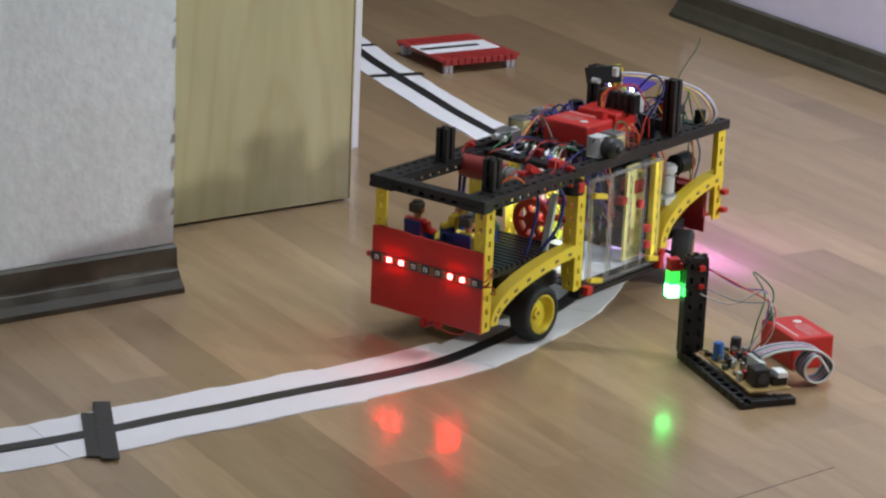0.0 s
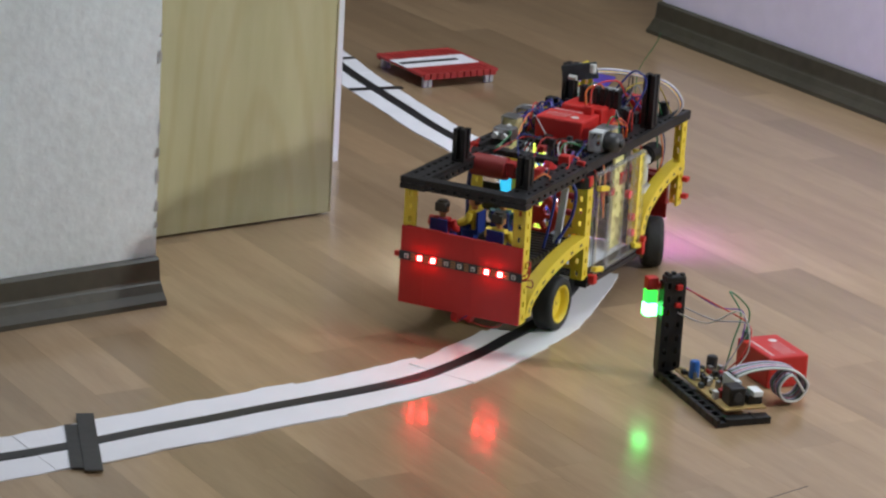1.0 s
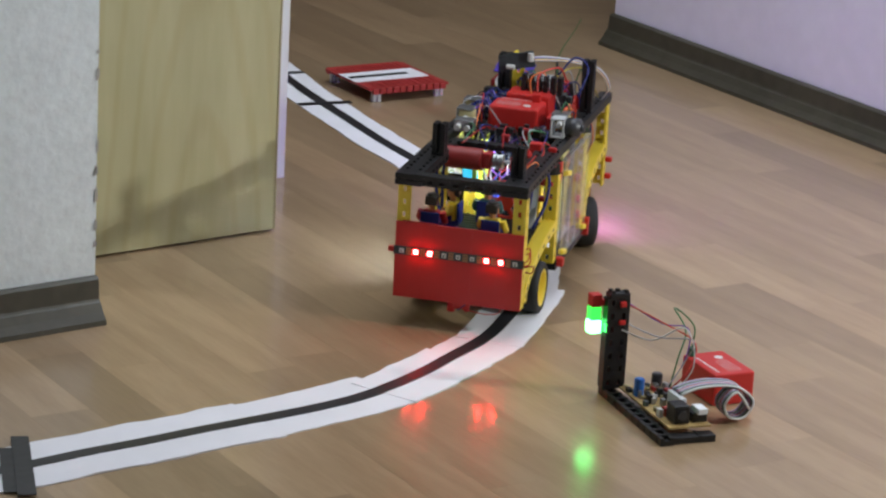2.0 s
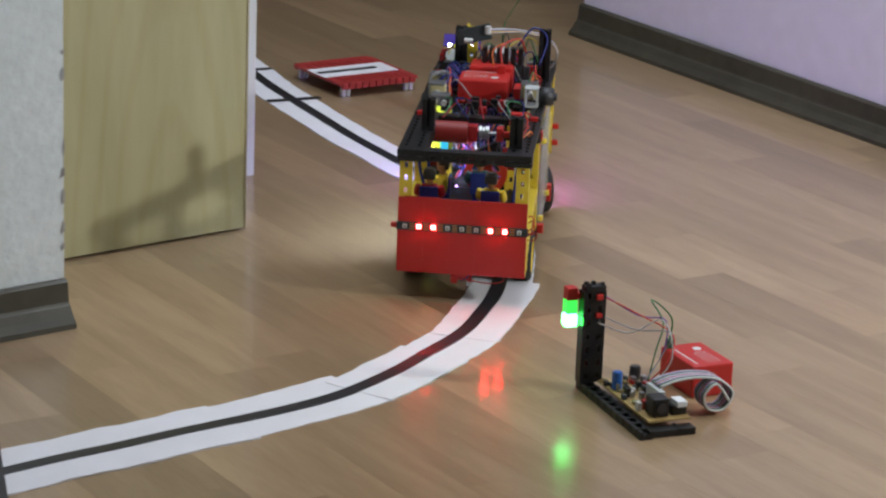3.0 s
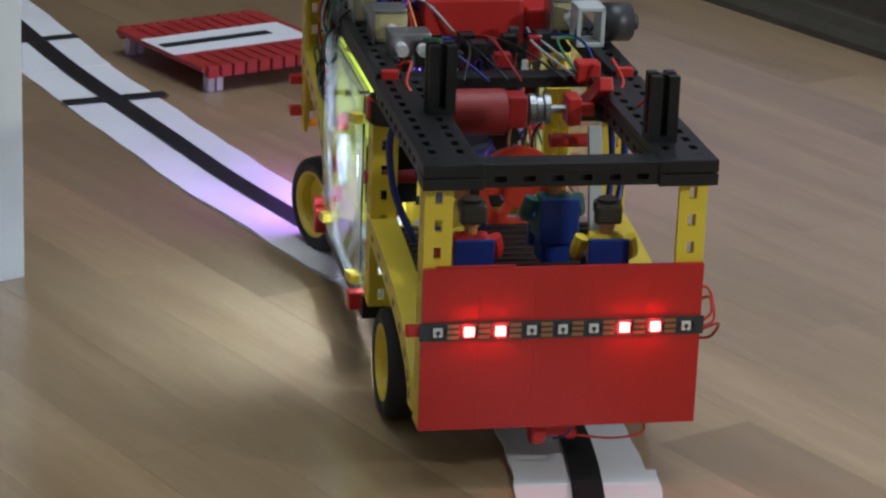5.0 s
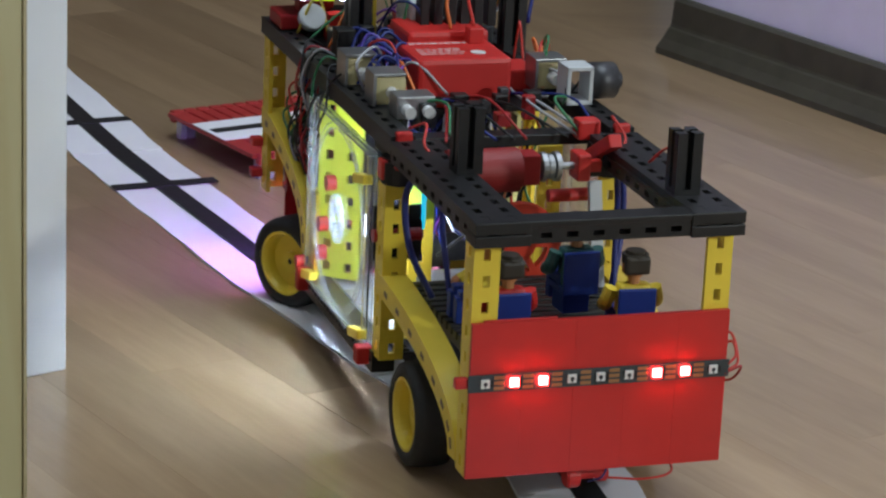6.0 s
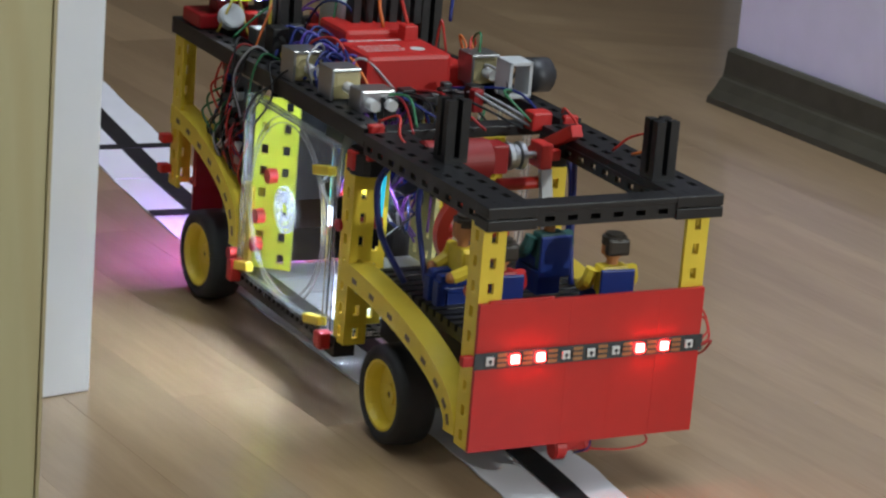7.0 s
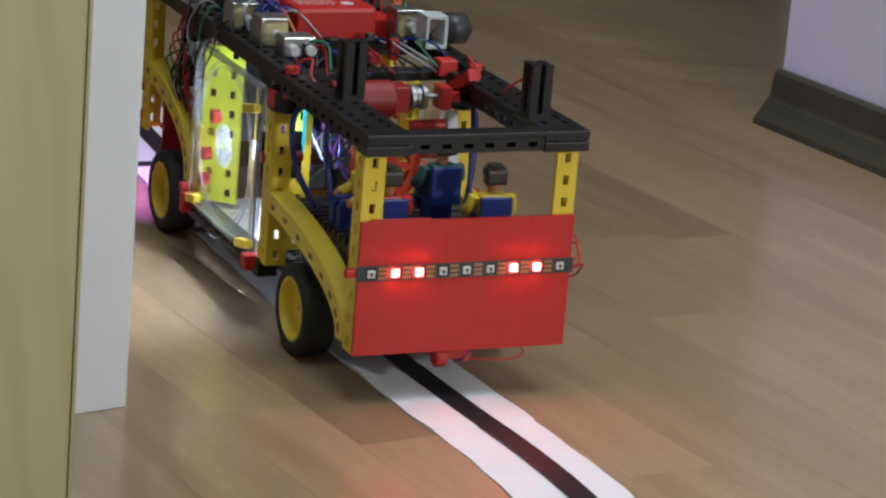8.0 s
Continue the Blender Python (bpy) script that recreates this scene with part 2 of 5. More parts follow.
def blocks(xs, ys, zs, solid):
    """A solid made of the cells of a grid for which solid(x, y, z) holds at the cell's centre."""
    bm = bmesh.new()
    nx, ny, nz = len(xs) - 1, len(ys) - 1, len(zs) - 1
    full = {(i, j, k) for i in range(nx) for j in range(ny) for k in range(nz)
            if solid((xs[i] + xs[i + 1]) / 2, (ys[j] + ys[j + 1]) / 2, (zs[k] + zs[k + 1]) / 2)}
    made = {}

    def v(i, j, k):
        if (i, j, k) not in made:
            made[i, j, k] = bm.verts.new((xs[i], ys[j], zs[k]))
        return made[i, j, k]

    for i, j, k in full:
        for d, quad in (((-1, 0, 0), ((0, 0, 0), (0, 0, 1), (0, 1, 1), (0, 1, 0))), ((1, 0, 0), ((1, 0, 0), (1, 1, 0), (1, 1, 1), (1, 0, 1))),
                        ((0, -1, 0), ((0, 0, 0), (1, 0, 0), (1, 0, 1), (0, 0, 1))), ((0, 1, 0), ((0, 1, 0), (0, 1, 1), (1, 1, 1), (1, 1, 0))),
                        ((0, 0, -1), ((0, 0, 0), (0, 1, 0), (1, 1, 0), (1, 0, 0))), ((0, 0, 1), ((0, 0, 1), (1, 0, 1), (1, 1, 1), (0, 1, 1)))):
            if (i + d[0], j + d[1], k + d[2]) not in full:
                bm.faces.new([v(i + a, j + b, k + c) for a, b, c in quad])
    return bm


def cuts(length, first, pitch, size):
    """Grid lines along a member with holes of that size at that pitch."""
    out, s = [0.0], first
    while s + size / 2 < length - 0.001:
        out += [s - size / 2, s + size / 2]
        s += pitch
    return out + [length]


def in_hole(s, length, first, pitch, size):
    k = round((s - first) / pitch)
    return k >= 0 and first + k * pitch + size / 2 < length - 0.001 and abs(s - first - k * pitch) < size / 2


def girder(length, flip_x=False, flip_y=False):
    """An angle girder 15 mm square along z with slotted holes in both flanges; the corner lies at its origin."""
    w, th, a, b = 0.015, 0.0028, 0.0055, 0.0095
    us = [0, th, a, b, w]
    zs = cuts(length, 0.0075, 0.015, 0.0065)

    def solid(x, y, z):
        hole = in_hole(z, length, 0.0075, 0.015, 0.0065)
        return (y < th and not (hole and a < x < b)) or (x < th and not (hole and a < y < b))

    bm = blocks(us, us, zs, solid)
    for v in bm.verts:
        v.co.x *= -1 if flip_x else 1
        v.co.y *= -1 if flip_y else 1
    return bm


def perforated(w, l, th, cols, pitch=0.015, hole=(0.004, 0.0075)):
    """A flat plate w by l by th with cols rows of slots along y."""
    cx = [w * (i + 0.5) / cols for i in range(cols)]
    xs = [0.0] + [c + s * hole[0] / 2 for c in cx for s in (-1, 1)] + [w]
    ys = cuts(l, pitch / 2, pitch, hole[1])
    return blocks(xs, ys, [0, th], lambda x, y, z: not (in_hole(y, l, pitch / 2, pitch, hole[1]) and any(abs(x - c) < hole[0] / 2 for c in cx)))


def moved(bm, m):
    bmesh.ops.transform(bm, matrix=m, verts=bm.verts)
    return bm


def spline(pts, n=8):
    p = [Vector(q) for q in pts]
    p = [2 * p[0] - p[1]] + p + [2 * p[-1] - p[-2]]
    out = []
    for i in range(1, len(p) - 2):
        for k in range(n):
            t = k / n
            a, b, c, d = p[i - 1], p[i], p[i + 1], p[i + 2]
            out.append(0.5 * ((2 * b) + (c - a) * t + (2 * a - 5 * b + 4 * c - d) * t * t + (3 * b - a - 3 * c + d) * t ** 3))
    return out + [p[-2]]


def tube(bm, pts, r, seg=6, n=6, mi=0):
    line = spline(pts, n)
    rings = []
    side = Vector((0.3, 0.5, 0.8)).normalized()
    for i, c in enumerate(line):
        d = (line[min(i + 1, len(line) - 1)] - line[max(i - 1, 0)]).normalized()
        side = (side - d * side.dot(d)).normalized()
        up = d.cross(side)
        rings.append([bm.verts.new(c + r * (math.cos(2 * math.pi * k / seg) * side + math.sin(2 * math.pi * k / seg) * up)) for k in range(seg)])
    for a, b in zip(rings, rings[1:]):
        for k in range(seg):
            bm.faces.new((a[k], a[(k + 1) % seg], b[(k + 1) % seg], b[k])).material_index = mi
    for ring in (rings[0], rings[-1]):
        bm.faces.new(ring).material_index = mi
    return bm


def sweep(bm, line, profile, mi=0):
    """A ribbon-like solid: the closed profile (offset, height) carried along a line of points in the ground plane."""
    rings = []
    for i, c in enumerate(line):
        d = (line[min(i + 1, len(line) - 1)] - line[max(i - 1, 0)])
        n = Vector((d.y, -d.x, 0)).normalized()
        rings.append([bm.verts.new(Vector((c.x, c.y, c.z)) + n * o + Vector((0, 0, h))) for o, h in profile])
    m = len(profile)
    for a, b in zip(rings, rings[1:]):
        for k in range(m):
            bm.faces.new((a[k], a[(k + 1) % m], b[(k + 1) % m], b[k])).material_index = mi
    bm.faces.new(rings[0]).material_index = mi
    bm.faces.new(rings[-1]).material_index = mi
    return bm


def empty(name, label, category, m=None, group=""):
    ob = new(name)
    ob.empty_display_size = 0.02
    if m is not None:
        ob.matrix_world = m
    return tagged(ob, label, category, group)


# ---- the room ----
U = Vector((0.5150, -0.8572, 0))   # along the long wall and the boards
V = Vector((0.8572, 0.5150, 0))    # across the boards
PU = Vector((0.5878, -0.8090, 0))  # out of the pier's face
PV = Vector((0.8090, 0.5878, 0))   # along the pier and the open door
BOARD_TURN = math.degrees(math.atan2(U.y, U.x))
CORNER = Vector((0.361, 2.764, 0))


def slab(name, a, b, thick, z0, z1, mat, label, category="wall"):
    """An upright wall from a to b in plan; thick goes to the right of that way."""
    a, b = Vector((*a, 0)), Vector((*b, 0))
    d = (b - a).normalized()
    n = Vector((d.y, -d.x, 0)) * thick
    bm = bmesh.new()
    q = [a, b, b + n, a + n]
    lo = [bm.verts.new((p.x, p.y, z0)) for p in q]
    hi = [bm.verts.new((p.x, p.y, z1)) for p in q]
    bm.faces.new(lo)
    bm.faces.new(hi)
    for k in range(4):
        bm.faces.new((lo[k], lo[(k + 1) % 4], hi[(k + 1) % 4], hi[k]))
    return tagged(part(name, bm, mat), label, category, kind="structure")


bm = bmesh.new()
box(bm, -4.5, 5, -4, 6, -0.05, -0.004)
floor = tagged(part("floor", bm, FLOOR), "beech laminate strip floor with a slight sheen", "floor", kind="structure")

# unseen ceiling, added so that the room holds its light
bm = bmesh.new()
box(bm, -4.5, 5, -4, 6, 2.5, 2.6)
tagged(part("ceiling", bm, PLASTER), "unseen plain white ceiling added to close the room", "ceiling", kind="structure")


def plan(s, r):
    p = CORNER + U * s + V * r
    return p.x, p.y


# the long lilac wall
slab("wall_east", plan(-0.02, 0.016), plan(6.4, 0.016), -0.12, 0, 2.5, LILAC, "lilac-white painted wall above a dark skirting")
slab("wall_corridor", plan(-0.02, 0.136), plan(-0.02, 1.2), -0.12, 0, 2.5, LILAC, "lilac-white wall end turning the corner")
# brown wall added to close the far end
slab("wall_far", plan(-1.9, -3.0), plan(-1.9, 1.4), 0.1, 0, 2.5, BROWN, "brown wall added to close the far end")
# unseen wall added behind the camera to close the room
slab("wall_back", (-4.2, -2.5), (4.2, -2.5), 0.1, 0, 2.5, PLASTER, "unseen white plaster wall added behind the play area")

# the short white wall with its worn corner
WA = Vector((-0.330, 1.2130, 0))
wl = WA - PV * 1.7
slab("wall_west_pier", (wl.x, wl.y), (WA.x, WA.y), -0.11, 0.0, 2.5, SCUFFED, "white plaster pier with a chipped corner")
# unseen side walls, added to complete the closed room
wl2 = wl - U * 3.2
slab("wall_west", (wl2.x, wl2.y), (wl.x, wl.y), -0.1, 0, 2.5, PLASTER, "unseen white plaster side wall added to close the room")
wl3 = wl + U * 3.3
slab("wall_west_near", (wl.x, wl.y), (wl3.x, wl3.y), -0.1, 0, 2.5, PLASTER, "unseen white plaster side wall added to close the room")


def skirting(name, a, b, side, label, depth=0.028, high=0.052):
    """A stepped skirting from a to b; side is +1 when it stands to the right of that way."""
    prof = [(0, 0), (depth, 0), (depth * 0.97, 0.006), (depth * 0.70, 0.014), (depth * 0.50, 0.023), (depth * 0.42, 0.0245), (depth * 0.38, 0.027), (depth * 0.30, high - 0.003), (depth * 0.14, high), (0, high)]
    bm = sweep(bmesh.new(), [Vector((*a, 0)), Vector((*b, 0))], [(o * side, h) for o, h in prof])
    return tagged(part(name, bm, SKIRT), label, "skirting board", kind="structure")


wf = WA - PV * 1.7
skirting("baseboard_west", (wf.x, wf.y), (WA.x, WA.y), 1, "dark olive-brown stepped skirting board along the white pier")
skirting("baseboard_east", plan(-0.02, 0.014), plan(3.3, 0.014), 1, "dark olive-brown stepped skirting board along the lilac wall")

# chips of bare plaster along the pier's worn corner
random.seed(3)
bm = bmesh.new()
for _ in range(9):
    z = random.uniform(0.08, 0.46)
    w, h = random.uniform(0.0015, 0.005), random.uniform(0.004, 0.022)
    q = [bm.verts.new((PV * dx + PU * 0.0012).to_tuple()[:2] + (z + dz,)) for dx, dz in ((-w, 0), (0.0008, h * 0.2), (0.0008, h * 0.8), (-w * 0.6, h))]
    bm.faces.new(q)
ob = part("plaster_chip", bm, material("bare_grey_plaster", (0.42, 0.41, 0.40), 0.9, vary=0.2))
ob.matrix_world = Matrix.Translation(WA)
tagged(ob, "grey chipped spots along the pier's corner", "wall damage", kind="structure")

# the maple door leaf and the white post behind it
DA = Vector((-0.146, 1.5920, 0))
door = empty("door_1", "open maple-veneered door leaf standing on the floor", "door", Matrix.Translation(DA) @ pose(0, 0, 0, 0, 0, math.degrees(math.atan2(PV.y, PV.x))))
door["kind"] = "structure"
bm = bmesh.new()
box(bm, 0, 2.0, -0.0, 0.86, 0, 0.034, 0.001)
ob = part("door_leaf", bm, MAPLE, door)
ob.matrix_basis = Matrix(((0, -1, 0, 0), (0, 0, 1, 0), (1, 0, 0, 0.003), (0, 0, 0, 1)))
bm = bmesh.new()
box(bm, 0.0002, 0.0022, -0.001, 0.035, 0.003, 2.0)
part("edge_band", bm, material("yellowed_edge_band", (0.42, 0.36, 0.20), 0.5), door)
PB = Vector((-0.1440, 1.8490, 0))
jamb = empty("door_frame", "white lacquered door frame post beyond the maple leaf", "door frame", Matrix.Translation(PB) @ pose(0, 0, 0, 0, 0, math.degrees(math.atan2(PV.y, PV.x))))
jamb["kind"] = "structure"
bm = bmesh.new()
box(bm, -0.040, 0, 0, 0.09, 0.0, 2.05, 0.0012)
part("jamb", bm, WHITE_PAINT, jamb)

# ---- the line on the floor ----
LINE = spline([(-0.620, 0.565, 0), (-0.520, 0.632, 0), (-0.441, 0.684, 0), (-0.391, 0.715, 0), (-0.341, 0.750, 0), (-0.289, 0.790, 0), (-0.236, 0.827, 0), 
               (-0.181, 0.868, 0), (-0.125, 0.907, 0), (-0.067, 0.949, 0), (-0.022, 0.988, 0), (0.015, 1.033, 0), (0.050, 1.085, 0), (0.080, 1.139, 0), 
               (0.106, 1.184, 0), (0.126, 1.228, 0), (0.145, 1.290, 0), (0.161, 1.350, 0), (0.171, 1.417, 0), (0.176, 1.487, 0), (0.179, 1.550, 0), 
               (0.177, 1.610, 0), (0.167, 1.680, 0), (0.144, 1.752, 0), (0.112, 1.822, 0), (0.072, 1.895, 0), (0.032, 1.972, 0), (-0.016, 2.067, 0), 
               (-0.060, 2.167, 0), (-0.104, 2.266, 0), (-0.150, 2.374, 0), (-0.205, 2.520, 0), (-0.280, 2.720, 0), (-0.380, 2.970, 0)], 8)


def ribbon(line, left, right, z, th):
    prof = [(-left, z), (right, z), (right, z + th), (-left, z + th)]
    return sweep(bmesh.new(), line, prof)


random.seed(11)
last, k = len(LINE) - 1, 0
sheets = [(0, 24, 0.052, 0.053), (23, 64, 0.051, 0.053), (63, 86, 0.048, 0.050), (84, 104, 0.036, 0.050), (102, 117, 0.032, 0.048), (114, 143, 0.031, 0.048),
          (140, 159, 0.038, 0.040), (156, 179, 0.038, 0.036), (177, 199, 0.040, 0.034), (197, 221, 0.041, 0.034), (219, 241, 0.040, 0.035), (239, last, 0.040, 0.036)]
for a, b, l, r in sheets:
    b = min(b, last)
    # each sheet was cut straight, so that it follows the bend only in part
    seg = [LINE[i].lerp(LINE[a].lerp(LINE[b], (i - a) / (b - a)), 0.6 if 62 < a < 160 else 0.2) for i in range(a, b + 1)]
    bm = bmesh.new()
    rings = []
    for i, c in enumerate(seg):
        d = seg[min(i + 1, len(seg) - 1)] - seg[max(i - 1, 0)]
        n = Vector((d.y, -d.x, 0)).normalized()
        jag = 0.0005 * math.sin((a + i) * 1.3) + (0.0012 if a < 60 else 0.0005) * math.sin((a + i) * 0.41 + 1)
        lift = 0.0010 * max(0.0, math.sin((a + i) * 0.55)) * (1 if k % 2 else 0.4)
        z = 0.0010 + 0.0006 * (k % 2)
        low = [(-l - jag, 0.0002), (r + jag, 0.0002)]
        high = [(r + jag, z + lift * 0.7), (r * 0.5, z), (0, z), (-l * 0.5, z), (-l - jag, z + lift)]
        rings.append([bm.verts.new(c + n * o + Vector((0, 0, h))) for o, h in low + high])
    for p, q in zip(rings, rings[1:]):
        for j in range(7):
            bm.faces.new((p[j], p[(j + 1) % 7], q[(j + 1) % 7], q[j]))
    bm.faces.new(rings[0])
    bm.faces.new(rings[-1])
    tagged(part("paper_strip", bm, PAPER), "white paper strip taped flat on the laminate floor", "paper strip", "paper strips of the track")
    k += 1
tagged(part("black_line", ribbon(LINE, 0.0085, 0.0085, 0.0012, 0.0012), TAPE), "winding black tape line along the paper strips", "tape line")


def cross_tape(c, way, half, width, label, z=0.0022):
    d = Vector((*way, 0)).normalized()
    c = Vector((*c, 0))
    bm = sweep(bmesh.new(), [c - d * half, c, c + d * half], [(-width / 2, z), (width / 2, z), (width / 2, z + 0.0007), (-width / 2, z + 0.0007)])
    return tagged(part("tape_mark", bm, TAPE), label, "tape mark", "cross marks on the track")


cross_tape((-0.103, 2.267), (0.077, 0.031), 0.042, 0.013, "short black tape mark across the paper strip")
cross_tape((-0.180, 2.444), (0.077, 0.033), 0.040, 0.012, "short black tape mark across the paper strip")
# the wide stop mark, three lapped pieces
cross_tape((-0.3565, 0.732), (0.029, -0.154), 0.0585, 0.020, "wide black tape stop mark across the paper strip")
cross_tape((-0.3465, 0.744), (0.029, -0.154), 0.078, 0.018, "long black tape strip of the stop mark", 0.0030)

# ---- the red ramp plate ----
ramp = empty("ramp_plate", "red ridged plastic plate on clear feet with a stripe", "toy ramp",
             Matrix.Translation((-0.036, 2.290, 0)) @ pose(0, 0, 0, 0, 0, 31.0))
bm = bmesh.new()
W, D = 0.138, 0.140
box(bm, 0, W, 0, D, 0.018, 0.0215)
part("plate", bm, HAZERED, ramp)
for i in range(11):
    for y in (-0.004, D - 0.003):
        x = 0.004 + i * (W - 0.008) / 11
        bm = bmesh.new()
        box(bm, x, x + 0.0095, y, y + 0.007, 0.013, 0.0225, 0.0006)
        part("tooth", bm, HAZERED, ramp)
for i in range(10):
    x = 0.0115 + i * (W - 0.008) / 11 + 0.004
    for y0, y1 in ((0.006, 0.040), (0.103, D - 0.006)):
        bm = bmesh.new()
        box(bm, x, x + 0.0015, y0, y1, 0.0214, 0.0222)
        part("groove_rib", bm, DARKRED, ramp)
bm = bmesh.new()
box(bm, 0.0, 0.130, 0.044, 0.099, 0.0217, 0.0222)
part("paper", bm, PAPER, ramp, "white paper stripe")
bm = bmesh.new()
box(bm, 0.004, 0.106, 0.066, 0.077, 0.0224, 0.0228)
part("line", bm, TAPE, ramp, "black tape stripe")
for x, y in ((0.014, 0.006), (W - 0.014, 0.006), (0.014, D - 0.006), (W - 0.014, D - 0.006)):
    bm = bmesh.new()
    for dx in (-0.004, 0.004):
        box(bm, x + dx - 0.003, x + dx + 0.003, y - 0.004, y + 0.004, 0, 0.018, 0.0008)
    part("foot", bm, GREYPLASTIC, ramp, "pale clear plastic foot")


# ---- the traffic light ----
TL = Vector((0.236, 1.040, 0))
ax = Vector((0.061, -0.170, 0)).normalized()
light = empty("toy_traffic_light", "black construction-kit traffic light with a lit green lamp", "toy traffic light",
              Matrix.Translation(TL) @ pose(0, 0, 0, 0, 0, math.degrees(math.atan2(ax.y, ax.x))))
# its own x runs along the base towards the near end, y to the board
bm = blocks([0, 0.165], [-0.0, 0.004, 0.011, 0.015], [0, 0.005, 0.0085], lambda x, y, z: z < 0.005 or not 0.004 < y < 0.011)
for i in range(10):
    box(bm, 0.008 + i * 0.016, 0.012 + i * 0.016, -0.0006, 0.0156, 0.0015, 0.0090)
part("base_beam", bm, BLACK, light)
bm = bmesh.new()
box(bm, 0.148, 0.163, 0.0155, 0.064, 0, 0.0075, 0.0008)
box(bm, 0.148, 0.163, 0.044, 0.0465, 0.0, 0.0085)
part("cross_beam", bm, BLACK, light)
part("post", moved(perforated(0.026, 0.102, 0.013, 2, 0.015, (0.0034, 0.0065)), Matrix(((0, 0, 1, -0.001), (1, 0, 0, -0.001), (0, 1, 0, 0.0088), (0, 0, 0, 1)))), BLACK, light)
bm = bmesh.new()
box(bm, -0.0005, 0.0125, 0.001, 0.0245, 0.1108, 0.1170, 0.001)
for dx, dy in ((-0.003, 0.001), (0.004, 0.001), (-0.003, 0.009), (0.003, 0.017)):
    box(bm, 0.004 + dx, 0.008 + dx, 0.002 + dy, 0.006 + dy, 0.1170, 0.1200)
part("post_cap", bm, BLACK, light)
lx = -0.004
bm = bmesh.new()
box(bm, lx - 0.007, lx + 0.005, -0.015, -0.003, 0.0990, 0.1130, 0.001)
part("red_lamp", bm, RED, light, "unlit red lamp block")
bm = bmesh.new()
box(bm, lx - 0.007, lx + 0.005, -0.015, -0.003, 0.0840, 0.0988, 0.0012)
part("green_lamp", bm, GREENLAMP, light, "lit green lamp block")
bm = bmesh.new()
box(bm, lx - 0.008, lx + 0.006, -0.016, -0.002, 0.0690, 0.0838, 0.003)
part("bulb_block", bm, GREENHOT, light, "glaring pale green lit lamp block")
bm = bmesh.new()
box(bm, 0.006, 0.012, -0.0015, 0.0, 0.0740, 0.0830)
part("led_window", bm, GREENLAMP, light, "small green lit window")
bm = bmesh.new()
box(bm, 0.0, 0.016, 0.013, 0.020, 0.1020, 0.1080, 0.001)
box(bm, 0.0, 0.016, 0.013, 0.020, 0.0820, 0.0870, 0.001)
box(bm, -0.004, 0.003, -0.004, 0.016, 0.1010, 0.1080, 0.001)
part("holder", bm, RED, light, "red plastic lamp holder")
bm = bmesh.new()
box(bm, 0.020, 0.150, 0.0158, 0.064, 0.012, 0.0138)
part("circuit_board", bm, PCB, light, "brown circuit board")
bm = bmesh.new()
cyl(bm, pose(0.052, 0.024, 0.024), 0.0055, 0.020, 16, bevel=0.001)
part("capacitor", bm, material("blue_capacitor_sleeve", (0.03, 0.13, 0.42), 0.35, vary=0.05), light, "blue upright capacitor")
bm = bmesh.new()
box(bm, 0.122, 0.143, 0.024, 0.042, 0.014, 0.034, 0.002)
part("socket", bm, BLACK, light, "black power socket")
bm = bmesh.new()
cyl(bm, pose(0.1440, 0.033, 0.024, 0, 90), 0.0055, 0.002, 16)
part("socket_hole", bm, DARKGREY, light)
bm = bmesh.new()
box(bm, 0.085, 0.118, 0.042, 0.049, 0.014, 0.032, 0.001)
part("box_header", bm, GREYPLASTIC, light, "grey ribbon connector")
bm = bmesh.new()
box(bm, 0.118, 0.141, 0.046, 0.063, 0.014, 0.024, 0.001)
part("relay", bm, BLACK, light, "black relay")
bm = bmesh.new()
box(bm, 0.128, 0.146, 0.050, 0.061, 0.024, 0.030, 0.0006)
part("white_label_block", bm, WHITE_PAINT, light, "white terminal block")
bm = bmesh.new()
cyl(bm, pose(0.030, 0.055, 0.022, 0, 0, 0), 0.006, 0.016, 12, bevel=0.001)
part("trimmer", bm, DARKGREY, light)
random.seed(5)
for i in range(64):
    bm = bmesh.new()
    x, y = random.uniform(0.026, 0.118), random.uniform(0.019, 0.061)
    if i % 3 == 0:
        cyl(bm, pose(x, y, 0.0165, 0, 90, random.uniform(0, 180)), 0.0015, 0.007, 8)
        part("resistor", bm, (COIL, DARKRED, WIREGREY)[i % 3], light)
    else:
        s = random.uniform(0.0018, 0.004)
        box(bm, x - s, x + s, y - s * 0.7, y + s * 0.7, 0.0138, 0.0138 + random.uniform(0.003, 0.010), 0.0004)
        part("component", bm, (BLACK, DARKGREY, WIREWHITE, GREYMETAL, BLACK, DARKRED, PCBDARK)[i % 7], light)
for i, (pts, mat) in enumerate((
        ([(0.005, 0.018, 0.106), (0.030, 0.055, 0.088), (0.055, 0.085, 0.070), (0.072, 0.070, 0.045), (0.060, 0.050, 0.016)], WIRERED),
        ([(0.005, 0.018, 0.084), (0.035, 0.050, 0.073), (0.060, 0.080, 0.075), (0.050, 0.075, 0.045), (0.050, 0.055, 0.016)], WIREGREY),
        ([(0.005, 0.010, 0.078), (0.030, 0.045, 0.068), (0.055, 0.072, 0.088), (0.070, 0.078, 0.050), (0.066, 0.055, 0.016)], WIREWHITE),
        ([(0.000, 0.018, 0.108), (0.020, 0.060, 0.083), (0.035, 0.085, 0.080), (0.045, 0.080, 0.050), (0.045, 0.060, 0.016)], WIREPURPLE))):
    smooth(part("wire", tube(bmesh.new(), pts, 0.0008), mat, light))
